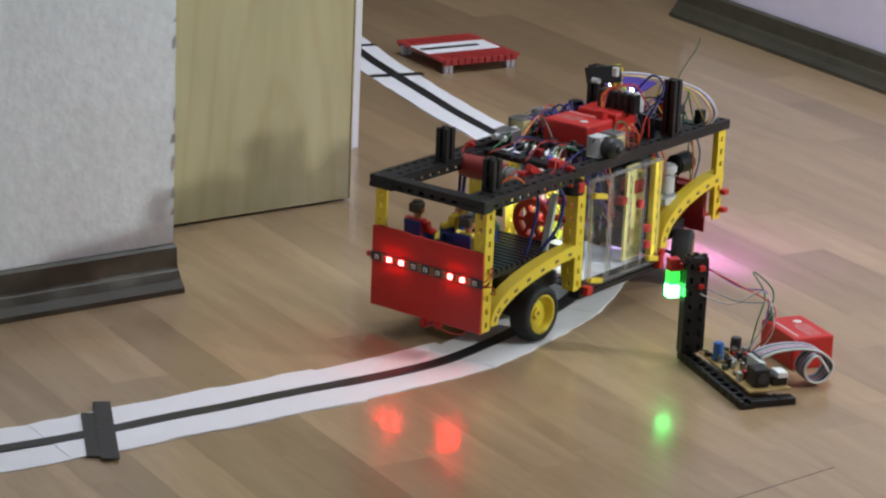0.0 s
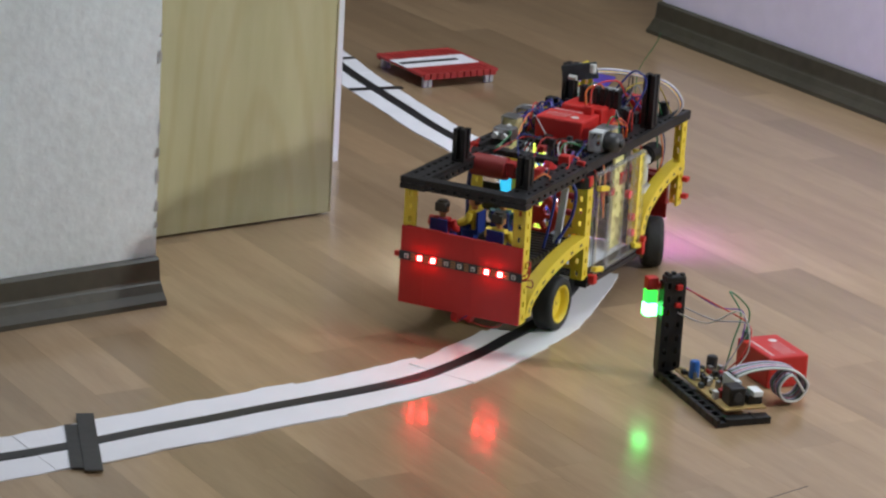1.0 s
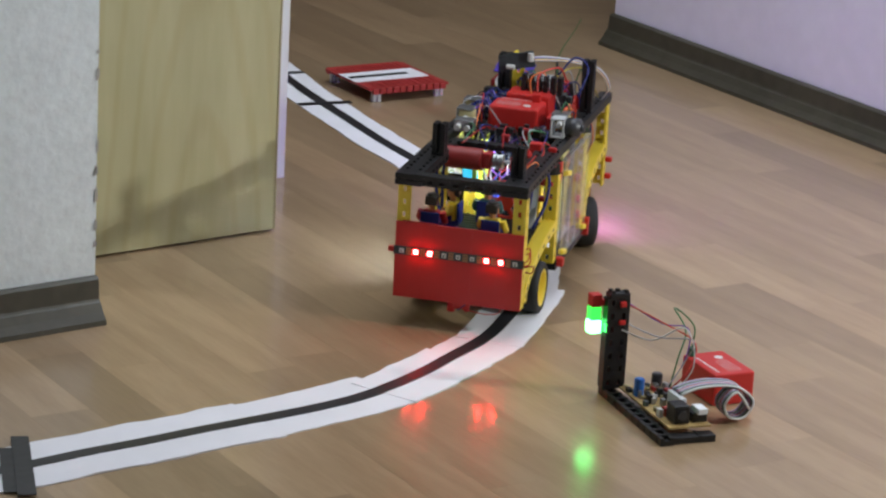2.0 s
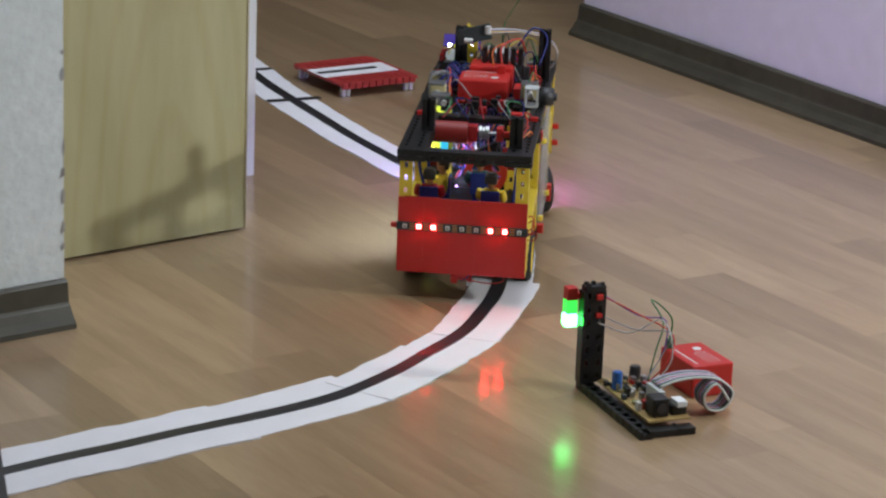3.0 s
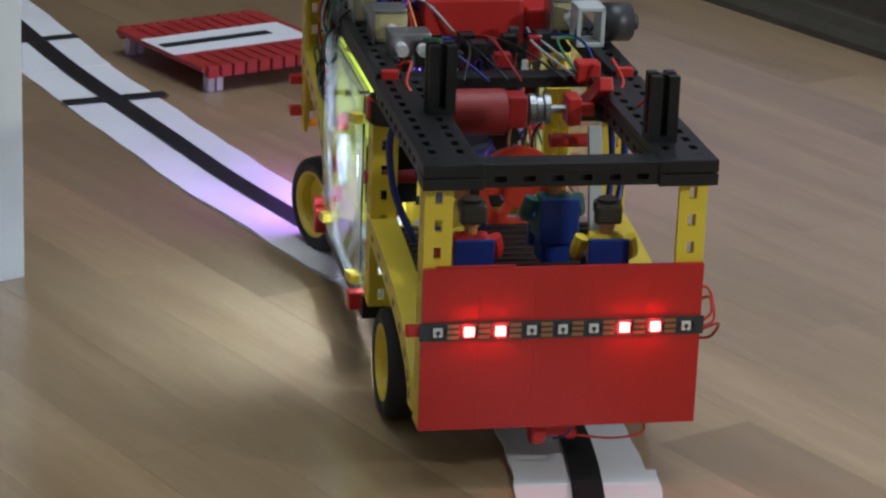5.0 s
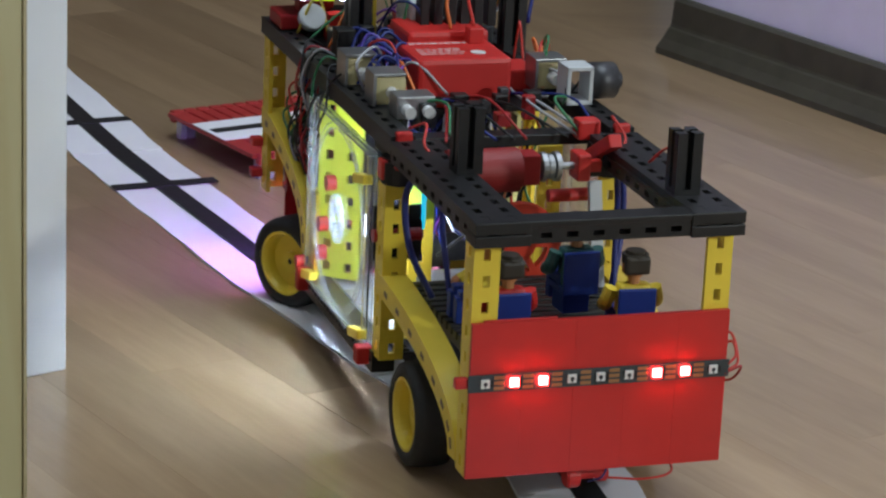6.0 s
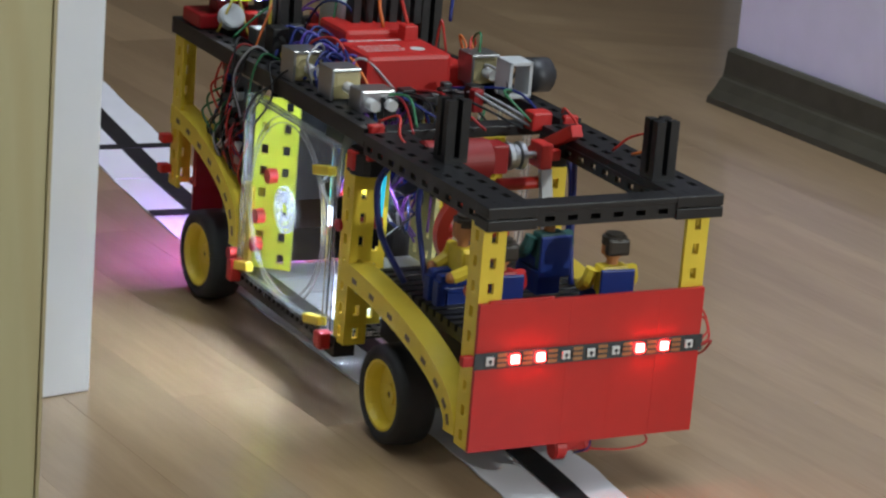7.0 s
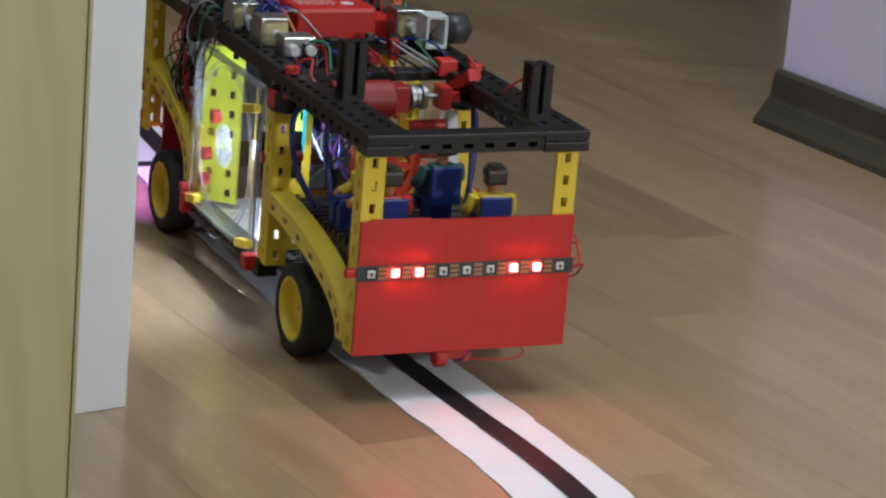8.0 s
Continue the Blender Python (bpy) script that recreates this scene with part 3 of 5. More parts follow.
for i in range(15):
    z = 0.0007 * i
    o = i * 0.0018
    x = 0.086 + o * 0.85
    pts = [(x, 0.047, 0.033), (x + 0.001, 0.066, 0.039), (x + 0.003, 0.090, 0.041), (x + 0.006, 0.114, 0.037), (x + 0.008, 0.129, 0.022), (x + 0.010, 0.118, 0.006),
           (x + 0.012, 0.100, 0.008), (x + 0.013, 0.093, 0.023), (x + 0.014, 0.106, 0.036), (x + 0.015, 0.121, 0.027 - z)]
    smooth(part("ribbon_core", tube(bmesh.new(), pts, 0.0014, 6, 5), (WIREWHITE, WIREPURPLE, WIREGREY, BLACK, WIREGREEN, WIREWHITE, WIREPURPLE, WIREGREY, WIRERED)[i % 9], light))


def battery_box(name, parent, m, w, d, h, label):
    """A red battery box, w by d by h, standing on its own origin corner."""
    bm = bmesh.new()
    box(bm, 0, w, 0, d, 0, h, 0.003)
    ob = part(name, bm, RED, parent, label)
    ob.matrix_basis = m
    bm = bmesh.new()
    random.seed(9)
    for i in range(5):
        y = d * 0.62 - i * 0.0045 if i else d * 0.80
        th = 0.0024 if i == 0 else 0.0009
        x = w * 0.10
        while x < w * (0.72 if i == 0 else 0.56):
            l = random.uniform(0.002, 0.006)
            box(bm, x, x + l, y, y + th, h, h + 0.0002)
            x += l + 0.0012
    part("print", bm, WIREWHITE, ob, "white unreadable print bars")
    bm = bmesh.new()
    cyl(bm, pose(w * 0.72, d * 0.33, h + 0.0001), 0.005, 0.0003, 20)
    part("print_mark", bm, WIREWHITE, ob)
    return ob


bat = empty("battery_pack", "red plastic battery box lying on the floor", "battery box",
            Matrix.Translation((0.404, 1.034, 0)) @ pose(0, 0, 0, 0, 0, 113.7))
battery_box("case", bat, pose(0, 0, 0), 0.072, 0.050, 0.036, "red plastic case")
bm = bmesh.new()
box(bm, 0.060, 0.068, 0.040, 0.047, 0.0362, 0.046, 0.001)
part("plug", bm, material("green_plug_plastic", (0.02, 0.10, 0.06), 0.4), bat, "dark green plug")
end = light.matrix_world.inverted() @ (bat.matrix_world @ Vector((0.064, 0.0435, 0.045)))
smooth(part("wire", tube(bmesh.new(), [(0.048, 0.062, 0.018), (0.046, 0.070, 0.050), (0.036, 0.082, 0.078), end + Vector((0.006, -0.028, 0.050)), end + Vector((0, 0, 0.026)), end], 0.0009), WIREGREEN, light))


# ---- the toy bus: x to its right, y ahead, z up; its origin lies under the rear panel ----
bus = empty("toy_bus", "yellow and red construction-kit toy bus with wired roof electronics", "toy bus")

for i in range(5):
    bm = bmesh.new()
    box(bm, -0.075 + i * 0.03 + 0.00002, -0.045 + i * 0.03 - 0.00002, -0.0012 + 0.00006 * (i % 2), 0.0018, 0.036, 0.1255, 0.00008)
    part("rear_plate", bm, RED, bus)
bm = bmesh.new()
box(bm, -0.068, -0.026, -0.0002, 0.0016, 0.124, 0.1268, 0.0003)
part("plate_rim", bm, RED, bus)
# light strip with nine packages, four of them lit
bm = bmesh.new()
box(bm, -0.0762, 0.0765, -0.0020, -0.0013, 0.0865, 0.0965)
strip = part("led_strip", bm, PCBDARK, bus, "black flexible LED strip")
for i in range(9):
    x = -0.06668 + i * 0.01667
    lit = i in (1, 2, 6, 7)
    bm = bmesh.new()
    box(bm, x - 0.0025, x + 0.0025, -0.0034, -0.0020, 0.0890, 0.0940, 0.0003)
    led = part("led", bm, LEDRED if lit else LEDOFF, strip, "lit red LED" if lit else "unlit white LED package")
    if not lit:
        bm = bmesh.new()
        cyl(bm, pose(x, -0.00345, 0.0915, 90), 0.0012, 0.0002, 14)
        box(bm, x - 0.0003, x + 0.0003, -0.0036, -0.0034, 0.0892, 0.0912)
        part("die", bm, DARKGREY, led, "dark round window of the LED")
    if i < 8:
        bm = bmesh.new()
        for j in range(3):
            box(bm, x + 0.0052, x + 0.0112, -0.0023, -0.0019, 0.0874 + j * 0.0031, 0.0893 + j * 0.0031)
        part("solder_pad", bm, COPPER, strip)
    bm = bmesh.new()
    box(bm, x + 0.0034, x + 0.0046, -0.0026, -0.0019, 0.0895, 0.0935)
    part("chip", bm, BLACK, strip)
bm = bmesh.new()
box(bm, -0.083, -0.0755, -0.001, 0.004, 0.0885, 0.0945, 0.0008)
part("side_pin", bm, RED, bus)
smooth(part("strip_wire", tube(bmesh.new(), [(0.076, -0.0015, 0.0935), (0.081, 0.000, 0.098), (0.081, 0.006, 0.104), (0.076, 0.012, 0.100)], 0.0008), WIRERED, bus))
smooth(part("strip_wire", tube(bmesh.new(), [(0.076, -0.0015, 0.090), (0.083, 0.001, 0.094), (0.081, 0.008, 0.108), (0.074, 0.014, 0.106)], 0.0008), WIRERED, bus))
smooth(part("strip_wire", tube(bmesh.new(), [(0.074, -0.0015, 0.088), (0.086, 0.003, 0.090), (0.084, 0.010, 0.080), (0.074, 0.016, 0.078)], 0.0008), DARKRED, bus))

# yellow posts
for sx in (-1, 1):
    part("corner_post", moved(girder(0.135, sx > 0, False), pose(sx * 0.0750, 0.002, 0.036)), YELLOW, bus)
    part("middle_post", moved(girder(0.120, sx > 0, False), pose(sx * 0.0750, 0.170, 0.044)), YELLOW, bus)
    part("inner_post", moved(girder(0.120, sx > 0, False), pose(sx * 0.048, 0.205, 0.044)), YELLOW, bus)
    part("door_post", moved(girder(0.120 if sx > 0 else 0.060, sx > 0, True), pose(sx * 0.0745, 0.338, 0.044)), YELLOW, bus)
    part("front_post", moved(girder(0.118, sx > 0, True), pose(sx * 0.0750, 0.469, 0.067)), YELLOW, bus)
    # red links at the posts' feet
    bm = bmesh.new()
    box(bm, sx * 0.079 - 0.005, sx * 0.079 + 0.005, 0.186, 0.196, 0.036, 0.047, 0.0015)
    box(bm, sx * 0.076 - 0.006, sx * 0.076 + 0.006, 0.196, 0.200, 0.038, 0.044, 0.001)
    part("foot_link", bm, RED, bus)
    bm = bmesh.new()
    box(bm, sx * 0.079 - 0.005, sx * 0.079 + 0.005, 0.330, 0.338, 0.036, 0.052, 0.0015)
    cyl(bm, pose(sx * 0.081, 0.336, 0.055, 0, 90), 0.004, 0.006, 12)
    part("foot_link", bm, RED, bus)
    bm = bmesh.new()
    box(bm, sx * 0.079 - 0.004, sx * 0.079 + 0.004, 0.464, 0.473, 0.075, 0.081, 0.001)
    box(bm, sx * 0.079 - 0.004, sx * 0.079 + 0.004, 0.464, 0.473, 0.097, 0.103, 0.001)
    part("side_pin", bm, RED, bus)


def arch(y0, y1, z0, z1, x0, x1):
    """A wheel arch: a quarter bow from its foot (y0, z0) to its level end (y1, z1), hollowed below, with dark inlays
    drawn for slots.
    """
    bm = bmesh.new()
    n = 26
    outer, inner = [], []
    for i in range(n + 1):
        a = math.pi / 2 * i / n
        c, s = math.cos(a), math.sin(a)
        outer.append((y0 + (y1 - y0) * (1 - max(c, 0.0) ** 1.25), z0 + (z1 - z0) * s ** 0.85))
    for i in range(n + 1):
        py, pz = outer[max(i - 1, 0)]
        qy, qz = outer[min(i + 1, n)]
        d = math.hypot(qy - py, qz - pz)
        ny, nz = (qz - pz) / d, -(qy - py) / d
        if (y1 > y0) != (ny > 0):
            ny, nz = -ny, -nz
        if nz > 0:
            nz = -nz
        inner.append((outer[i][0] + ny * 0.0135, outer[i][1] + nz * 0.0135))
    th = 0.0025 * (1 if x1 > x0 else -1)

    def strip_solid(la, lb, xa, xb):
        ring = [[bm.verts.new((x, *p)) for p, x in ((la[i], xa), (la[i], xb), (lb[i], xb), (lb[i], xa))] for i in range(n + 1)]
        for p, q in zip(ring, ring[1:]):
            for k in range(4):
                bm.faces.new((p[k], p[(k + 1) % 4], q[(k + 1) % 4], q[k]))
        bm.faces.new(ring[0])
        bm.faces.new(ring[-1])

    mid = [((a[0] * 0.82 + b[0] * 0.18), (a[1] * 0.82 + b[1] * 0.18)) for a, b in zip(outer, inner)]
    strip_solid(outer, mid, x0, x1)            # the top band
    strip_solid(mid, inner, x1 - th, x1)       # the outer cheek
    ob = part("wheel_arch", bm, YELLOW, bus)
    # brown inlays paint the darkness of the slots, the cheek stays uncut
    for i in range(2, n - 1, 3):
        cy, cz = (mid[i][0] + inner[i][0]) / 2, (mid[i][1] + inner[i][1]) / 2
        ang = math.degrees(math.atan2(outer[i + 1][1] - outer[i - 1][1], outer[i + 1][0] - outer[i - 1][0]))
        tmp = bmesh.new()
        box(tmp, x1 - th * 0.5, x1 + th * 0.08, -0.0032, 0.0032, -0.0017, 0.0017)
        moved(tmp, pose(0, cy, cz, ang))
        part("slot_shade", tmp, BROWN, ob)
    return ob


for sx in (-1, 1):
    arch(0.017, 0.178, 0.040, 0.098, sx * 0.060, sx * 0.0755)
    arch(0.342, 0.470, 0.056, 0.124, sx * 0.060, sx * 0.0755)

# lower chassis
for sx in (-1, 1):
    b = perforated(0.013, 0.160, 0.0145, 1, 0.0075, (0.003, 0.004))
    b = moved(b, Matrix(((0, 0, sx * 1.0, sx * 0.062), (0, 1, 0, 0.180), (1, 0, 0, 0.033), (0, 0, 0, 1))))
    part("sill_beam", b, BLACK, bus)
bm = bmesh.new()
for i in range(1, 5):
    box(bm, -0.058, 0.058, 0.186 + i * 0.031, 0.215 + i * 0.031, 0.036, 0.043, 0.0008)
part("floor_plate", bm, material("pale_floor_plate", (0.72, 0.76, 0.82), 0.35, vary=0.05), bus, "pale floor plate of the middle bay")
bm = bmesh.new()
box(bm, -0.045, 0.045, 0.020, 0.180, 0.044, 0.060, 0.001)
box(bm, -0.050, 0.050, 0.100, 0.124, 0.024, 0.042, 0.001)
part("rear_chassis", bm, BLACK, bus)
part("floor_grille", moved(perforated(0.116, 0.030, 0.0015, 11, 0.0074, (0.0058, 0.0046)), pose(-0.058, 0.1855, 0.0412)), BLACK, bus, "black perforated floor grille")
bm = bmesh.new()
box(bm, -0.057, 0.057, 0.018, 0.172, 0.084, 0.0888)
deck = part("ribbed_deck", bm, BLACK, bus, "black ribbed seat deck")
for i in range(16):
    bm = bmesh.new()
    box(bm, -0.058, 0.058, 0.020 + i * 0.0095, 0.0265 + i * 0.0095, 0.0885, 0.0935, 0.0006)
    part("rib", bm, BLACK, deck)
bm = bmesh.new()
box(bm, -0.045, 0.045, 0.345, 0.440, 0.046, 0.066, 0.001)
part("front_chassis", bm, BLACK, bus)
bm = bmesh.new()
box(bm, -0.060, 0.060, 0.455, 0.462, 0.066, 0.108, 0.001)
box(bm, -0.066, 0.066, 0.440, 0.456, 0.100, 0.106, 0.001)
part("front_apron", bm, DARKRED, bus, "dark red front apron")
bm = bmesh.new()
box(bm, -0.012, 0.012, 0.008, 0.030, 0.026, 0.036, 0.003)
cyl(bm, pose(-0.008, 0.012, 0.0275, 0, 90), 0.0065, 0.008, 18, bevel=0.001)
cyl(bm, pose(0.010, 0.012, 0.0285, 0, 90), 0.0050, 0.006, 16, bevel=0.001)
part("rear_sensor", bm, RED, bus, "red sensor carrier under the tail")
smooth(part("sensor_wire", tube(bmesh.new(), [(0.012, 0.010, 0.026), (0.034, 0.004, 0.026), (0.050, 0.006, 0.030), (0.044, 0.030, 0.040)], 0.0007), WIRERED, bus))
smooth(part("sensor_wire", tube(bmesh.new(), [(0.000, 0.006, 0.026), (0.006, 0.000, 0.031), (0.012, 0.008, 0.036)], 0.0006), WIREBLUE, bus))

# wheels


def wheel(name, x, y, side):
    hub = new(name)
    hub.empty_display_size = 0.01
    hub.parent = bus
    hub.matrix_basis = pose(x, y, 0.0315)
    bm = bmesh.new()
    prof = [(0.0215, -0.0115), (0.0275, -0.0125), (0.0305, -0.0105), (0.0315, -0.006), (0.0315, 0.006), (0.0305, 0.0105), (0.0275, 0.0125), (0.0215, 0.0115)]
    n = 48
    rings = [[bm.verts.new((w, (r - (0.0007 if k % 2 and abs(w) < 0.0101 else 0)) * math.cos(2 * math.pi * k / n), (r - (0.0007 if k % 2 and abs(w) < 0.0101 else 0)) * math.sin(2 * math.pi * k / n)))
              for k in range(n)] for r, w in prof]
    for a, b in zip(rings, rings[1:] + rings[:1]):
        for k in range(n):
            bm.faces.new((a[k], a[(k + 1) % n], b[(k + 1) % n], b[k]))
    smooth(part("tyre", bm, RUBBER, hub, "black rubber tyre"))
    bm = bmesh.new()
    prof = [(0.0222, -0.0118), (0.0222, 0.0118), (0.0205, 0.0118), (0.0190, 0.0085), (0.0180, 0.003), (0.007, 0.002), (0.0065, 0.006), (0.0022, 0.006), (0.0022, 0.000), (0.0205, -0.0118)]
    rings = [[bm.verts.new((w * side, r * math.cos(2 * math.pi * k / 32), r * math.sin(2 * math.pi * k / 32))) for k in range(32)] for r, w in prof]
    for a, b in zip(rings, rings[1:] + rings[:1]):
        for k in range(32):
            bm.faces.new((a[k], a[(k + 1) % 32], b[(k + 1) % 32], b[k]))
    part("rim", bm, YELLOW, hub, "yellow dished rim")
    bm = bmesh.new()
    cyl(bm, pose(0.001 * side, 0, 0, 0, 90), 0.0024, 0.008, 12)
    part("axle_end", bm, DARKGREY, hub)
    return hub


WHEELS = [(wheel("wheel", -0.0645, 0.112, -1), -0.0645, 0.112, False), (wheel("wheel", 0.0645, 0.112, 1), 0.0645, 0.112, False),
          (wheel("wheel", -0.0645, 0.408, -1), -0.0645, 0.408, True), (wheel("wheel", 0.0645, 0.408, 1), 0.0645, 0.408, True)]
bm = bmesh.new()
cyl(bm, pose(0, 0.112, 0.0315, 0, 90), 0.002, 0.105, 10)
part("rear_axle", bm, GREYMETAL, bus)
bm = bmesh.new()
cyl(bm, pose(0, 0.408, 0.0315, 0, 90), 0.002, 0.100, 10)
box(bm, -0.040, 0.040, 0.388, 0.402, 0.028, 0.048, 0.001)
part("front_axle", bm, BLACK, bus)

# rear roof frame
part("roof_side_plate", moved(perforated(0.030, 0.165, 0.0045, 2), pose(-0.0772, -0.006, 0.1795)), BLACK, bus)
part("roof_side_plate", moved(perforated(0.030, 0.165, 0.0045, 2), pose(0.0472, -0.006, 0.1795)), BLACK, bus)
for sx in (-1, 1):
    for xo in (0.0745, 0.0475):
        b = perforated(0.0085, 0.165, 0.0027, 1, 0.015, (0.0035, 0.0065))
        part("roof_side_web", moved(b, Matrix(((0, 0, 1, sx * xo - 0.00135), (0, 1, 0, -0.006), (1, 0, 0, 0.1710), (0, 0, 0, 1)))), BLACK, bus)
bm = perforated(0.0088, 0.150, 0.0150, 1, 0.015, (0.0032, 0.0065))
part("roof_rear_beam", moved(bm, Matrix(((0, 1, 0, -0.075), (0, 0, 1, -0.0055), (1, 0, 0, 0.1710), (0, 0, 0, 1)))), BLACK, bus)
bm = bmesh.new()
box(bm, -0.0775, 0.0775, -0.0062, 0.0090, 0.1799, 0.1836, 0.0006)
part("roof_rear_cap", bm, BLACK, bus)
for sx in (-1, 1):
    bm = bmesh.new()
    box(bm, min(sx * 0.046, sx * 0.0778), max(sx * 0.046, sx * 0.0778), -0.0068, 0.0095, 0.1700, 0.1764, 0.0006)
    box(bm, min(sx * 0.046, sx * 0.0778), max(sx * 0.046, sx * 0.0778), -0.0066, 0.0090, 0.1772, 0.1838, 0.0006)
    part("roof_corner", bm, BLACK, bus)
# roof beams over the middle and the front
for sx in (-1, 1):
    part("roof_long_beam", moved(perforated(0.015, 0.315, 0.011, 1, 0.015, (0.004, 0.0075)), pose(sx * 0.0685 - 0.0075, 0.160, 0.1755)), BLACK, bus)
    bm = bmesh.new()
    box(bm, sx * 0.068 - 0.005, sx * 0.068 + 0.005, 0.158, 0.163, 0.166, 0.189, 0.0012)
    box(bm, sx * 0.075 - 0.004, sx * 0.075 + 0.004, 0.166, 0.176, 0.158, 0.170, 0.0015)
    part("roof_link", bm, RED, bus)
    bm = bmesh.new()
    cyl(bm, pose(sx * 0.066, 0.172, 0.163), 0.013, 0.016, 20, bevel=0.002)
    part("post_socket", bm, BLACK, bus)
for y in (0.170, 0.300, 0.440):
    bm = bmesh.new()
    box(bm, -0.060, 0.060, y, y + 0.015, 0.1745, 0.1815, 0.0008)
    part("roof_cross_beam", bm, BLACK, bus)
bm = bmesh.new()
box(bm, -0.058, 0.058, 0.250, 0.298, 0.1740, 0.1778, 0.0008)
part("roof_deck", bm, BLACK, bus)
bm = bmesh.new()
box(bm, -0.058, 0.058, 0.330, 0.438, 0.1770, 0.1805, 0.0008)
part("roof_deck", bm, BLACK, bus)


def roof_stub(x, y, z0, z1):
    s, g = 0.0075, 0.0018
    bm = blocks([-s, -g, g, s], [-s, -g, g, s], [z0, z0 + 0.003, z1], lambda a, b, z: z < z0 + 0.003 or not ((abs(a) < g and abs(b) > g) or (abs(b) < g and abs(a) > g)) )
    return part("roof_stub", moved(bm, pose(x, y, 0)), BLACK, bus)


roof_stub(-0.052, 0.092, 0.184, 0.222)
roof_stub(0.056, 0.034, 0.184, 0.2195)
roof_stub(-0.040, 0.362, 0.1805, 0.250)
roof_stub(0.066, 0.362, 0.1865, 0.252)

# red battery box and its neighbours on the roof
battery_box("battery_box", bus, pose(-0.033, 0.249, 0.178), 0.061, 0.052, 0.031, "red battery box with white print")
bm = bmesh.new()
box(bm, 0.012, 0.022, 0.288, 0.298, 0.2085, 0.219, 0.001)
part("battery_plug", bm, RED, bus)
bm = bmesh.new()
box(bm, -0.024, 0.030, 0.302, 0.345, 0.181, 0.214, 0.003)
box(bm, 0.034, 0.052, 0.270, 0.300, 0.181, 0.196, 0.002)
part("red_housing", bm, RED, bus)
for x, y in ((-0.060, 0.288), (-0.056, 0.238), (0.056, 0.262)):
    bm = bmesh.new()
    box(bm, x - 0.010, x + 0.010, y - 0.009, y + 0.009, 0.1865, 0.2045, 0.003)
    coil = part("valve_coil", bm, COIL, bus, "cream taped solenoid coil")
    bm = bmesh.new()
    box(bm, x - 0.0115, x - 0.0095, y - 0.010, y + 0.010, 0.1865, 0.2065, 0.0006)
    box(bm, x - 0.0115, x + 0.0090, y - 0.010, y + 0.010, 0.2048, 0.2068, 0.0006)
    part("valve_yoke", bm, GREYMETAL, coil, "grey steel yoke")
    bm = bmesh.new()
    cyl(bm, pose(x, y - 0.013, 0.195, 90), 0.0035, 0.012, 12)
    part("valve_nozzle", bm, WIREWHITE, coil, "white hose nozzle")
bm = bmesh.new()
box(bm, -0.062, -0.038, 0.196, 0.214, 0.1865, 0.2005, 0.0012)
sw = part("micro_switch", bm, GREYMETAL, bus, "silver switch box with white plungers")
for dx in (-0.006, 0.006):
    bm = bmesh.new()
    cyl(bm, pose(-0.050 + dx, 0.192, 0.1925, 90), 0.0036, 0.010, 12)
    part("plunger", bm, WIREWHITE, sw)
# motor with its pale bracket
bm = bmesh.new()
for q in ((0.042, 0.0445, 0.1865, 0.2105), (0.042, 0.059, 0.2080, 0.2105), (0.042, 0.059, 0.1865, 0.1890), (0.0565, 0.059, 0.1865, 0.2105)):
    box(bm, q[0] + 0.010, q[1] + 0.010, 0.214, 0.233, q[2], q[3], 0.0006)
part("motor_bracket", bm, GREYPLASTIC, bus, "pale grey motor bracket")
bm = bmesh.new()
cyl(bm, pose(0.078, 0.226, 0.199, 0, 90), 0.0115, 0.019, 24, bevel=0.0015)
cyl(bm, pose(0.089, 0.226, 0.199, 0, 90), 0.005, 0.004, 16)
smooth(part("motor_can", bm, DARKGREY, bus, "dark grey motor can"))
# red motor tube behind the seats and the crank beside it
bm = bmesh.new()
cyl(bm, pose(-0.030, 0.128, 0.173, 0, 90), 0.0130, 0.044, 40, bevel=0.0008)
part("motor_tube", bm, SHADEDRED, bus, "red motor tube, its shade put into the colour")
bm = bmesh.new()
box(bm, -0.0075, 0.0035, 0.120, 0.136, 0.165, 0.183, 0.001)
box(bm, -0.0055, 0.0015, 0.134, 0.150, 0.161, 0.171, 0.001)
part("motor_clamp", bm, DARKRED, bus, "dark red motor clamp")
bm = bmesh.new()
cyl(bm, pose(-0.056, 0.128, 0.175, 0, 90), 0.0055, 0.008, 14, bevel=0.001)
part("motor_cap", bm, BLACK, bus)
bm = bmesh.new()
for k in range(3):
    cyl(bm, pose(0.007 + k * 0.0042, 0.128, 0.174, 0, 90), 0.0088 - 0.0012 * (k % 2), 0.0034, 20, bevel=0.0004)
cyl(bm, pose(0.022, 0.128, 0.174, 0, 90), 0.0022, 0.010, 12)
part("motor_gear", bm, GREYMETAL, bus, "steel gear head")
bm = bmesh.new()
box(bm, 0.0265, 0.0345, 0.120, 0.136, 0.166, 0.182, 0.0012)
box(bm, 0.0345, 0.0430, 0.125, 0.131, 0.170, 0.177, 0.0008)
part("crank_hub", bm, RED, bus, "red crank hub")
bm = bmesh.new()
moved(box(bm, -0.004, 0.004, -0.030, 0.030, -0.004, 0.004, 0.001), pose(0.046, 0.140, 0.178, -28))
box(bm, 0.040, 0.054, 0.158, 0.170, 0.180, 0.192, 0.0015)
part("crank_arm", bm, RED, bus)
bm = bmesh.new()
box(bm, 0.036, 0.052, 0.132, 0.144, 0.165, 0.173, 0.001)
part("crank_block", bm, BLACK, bus)

# clear side doors of the middle bay


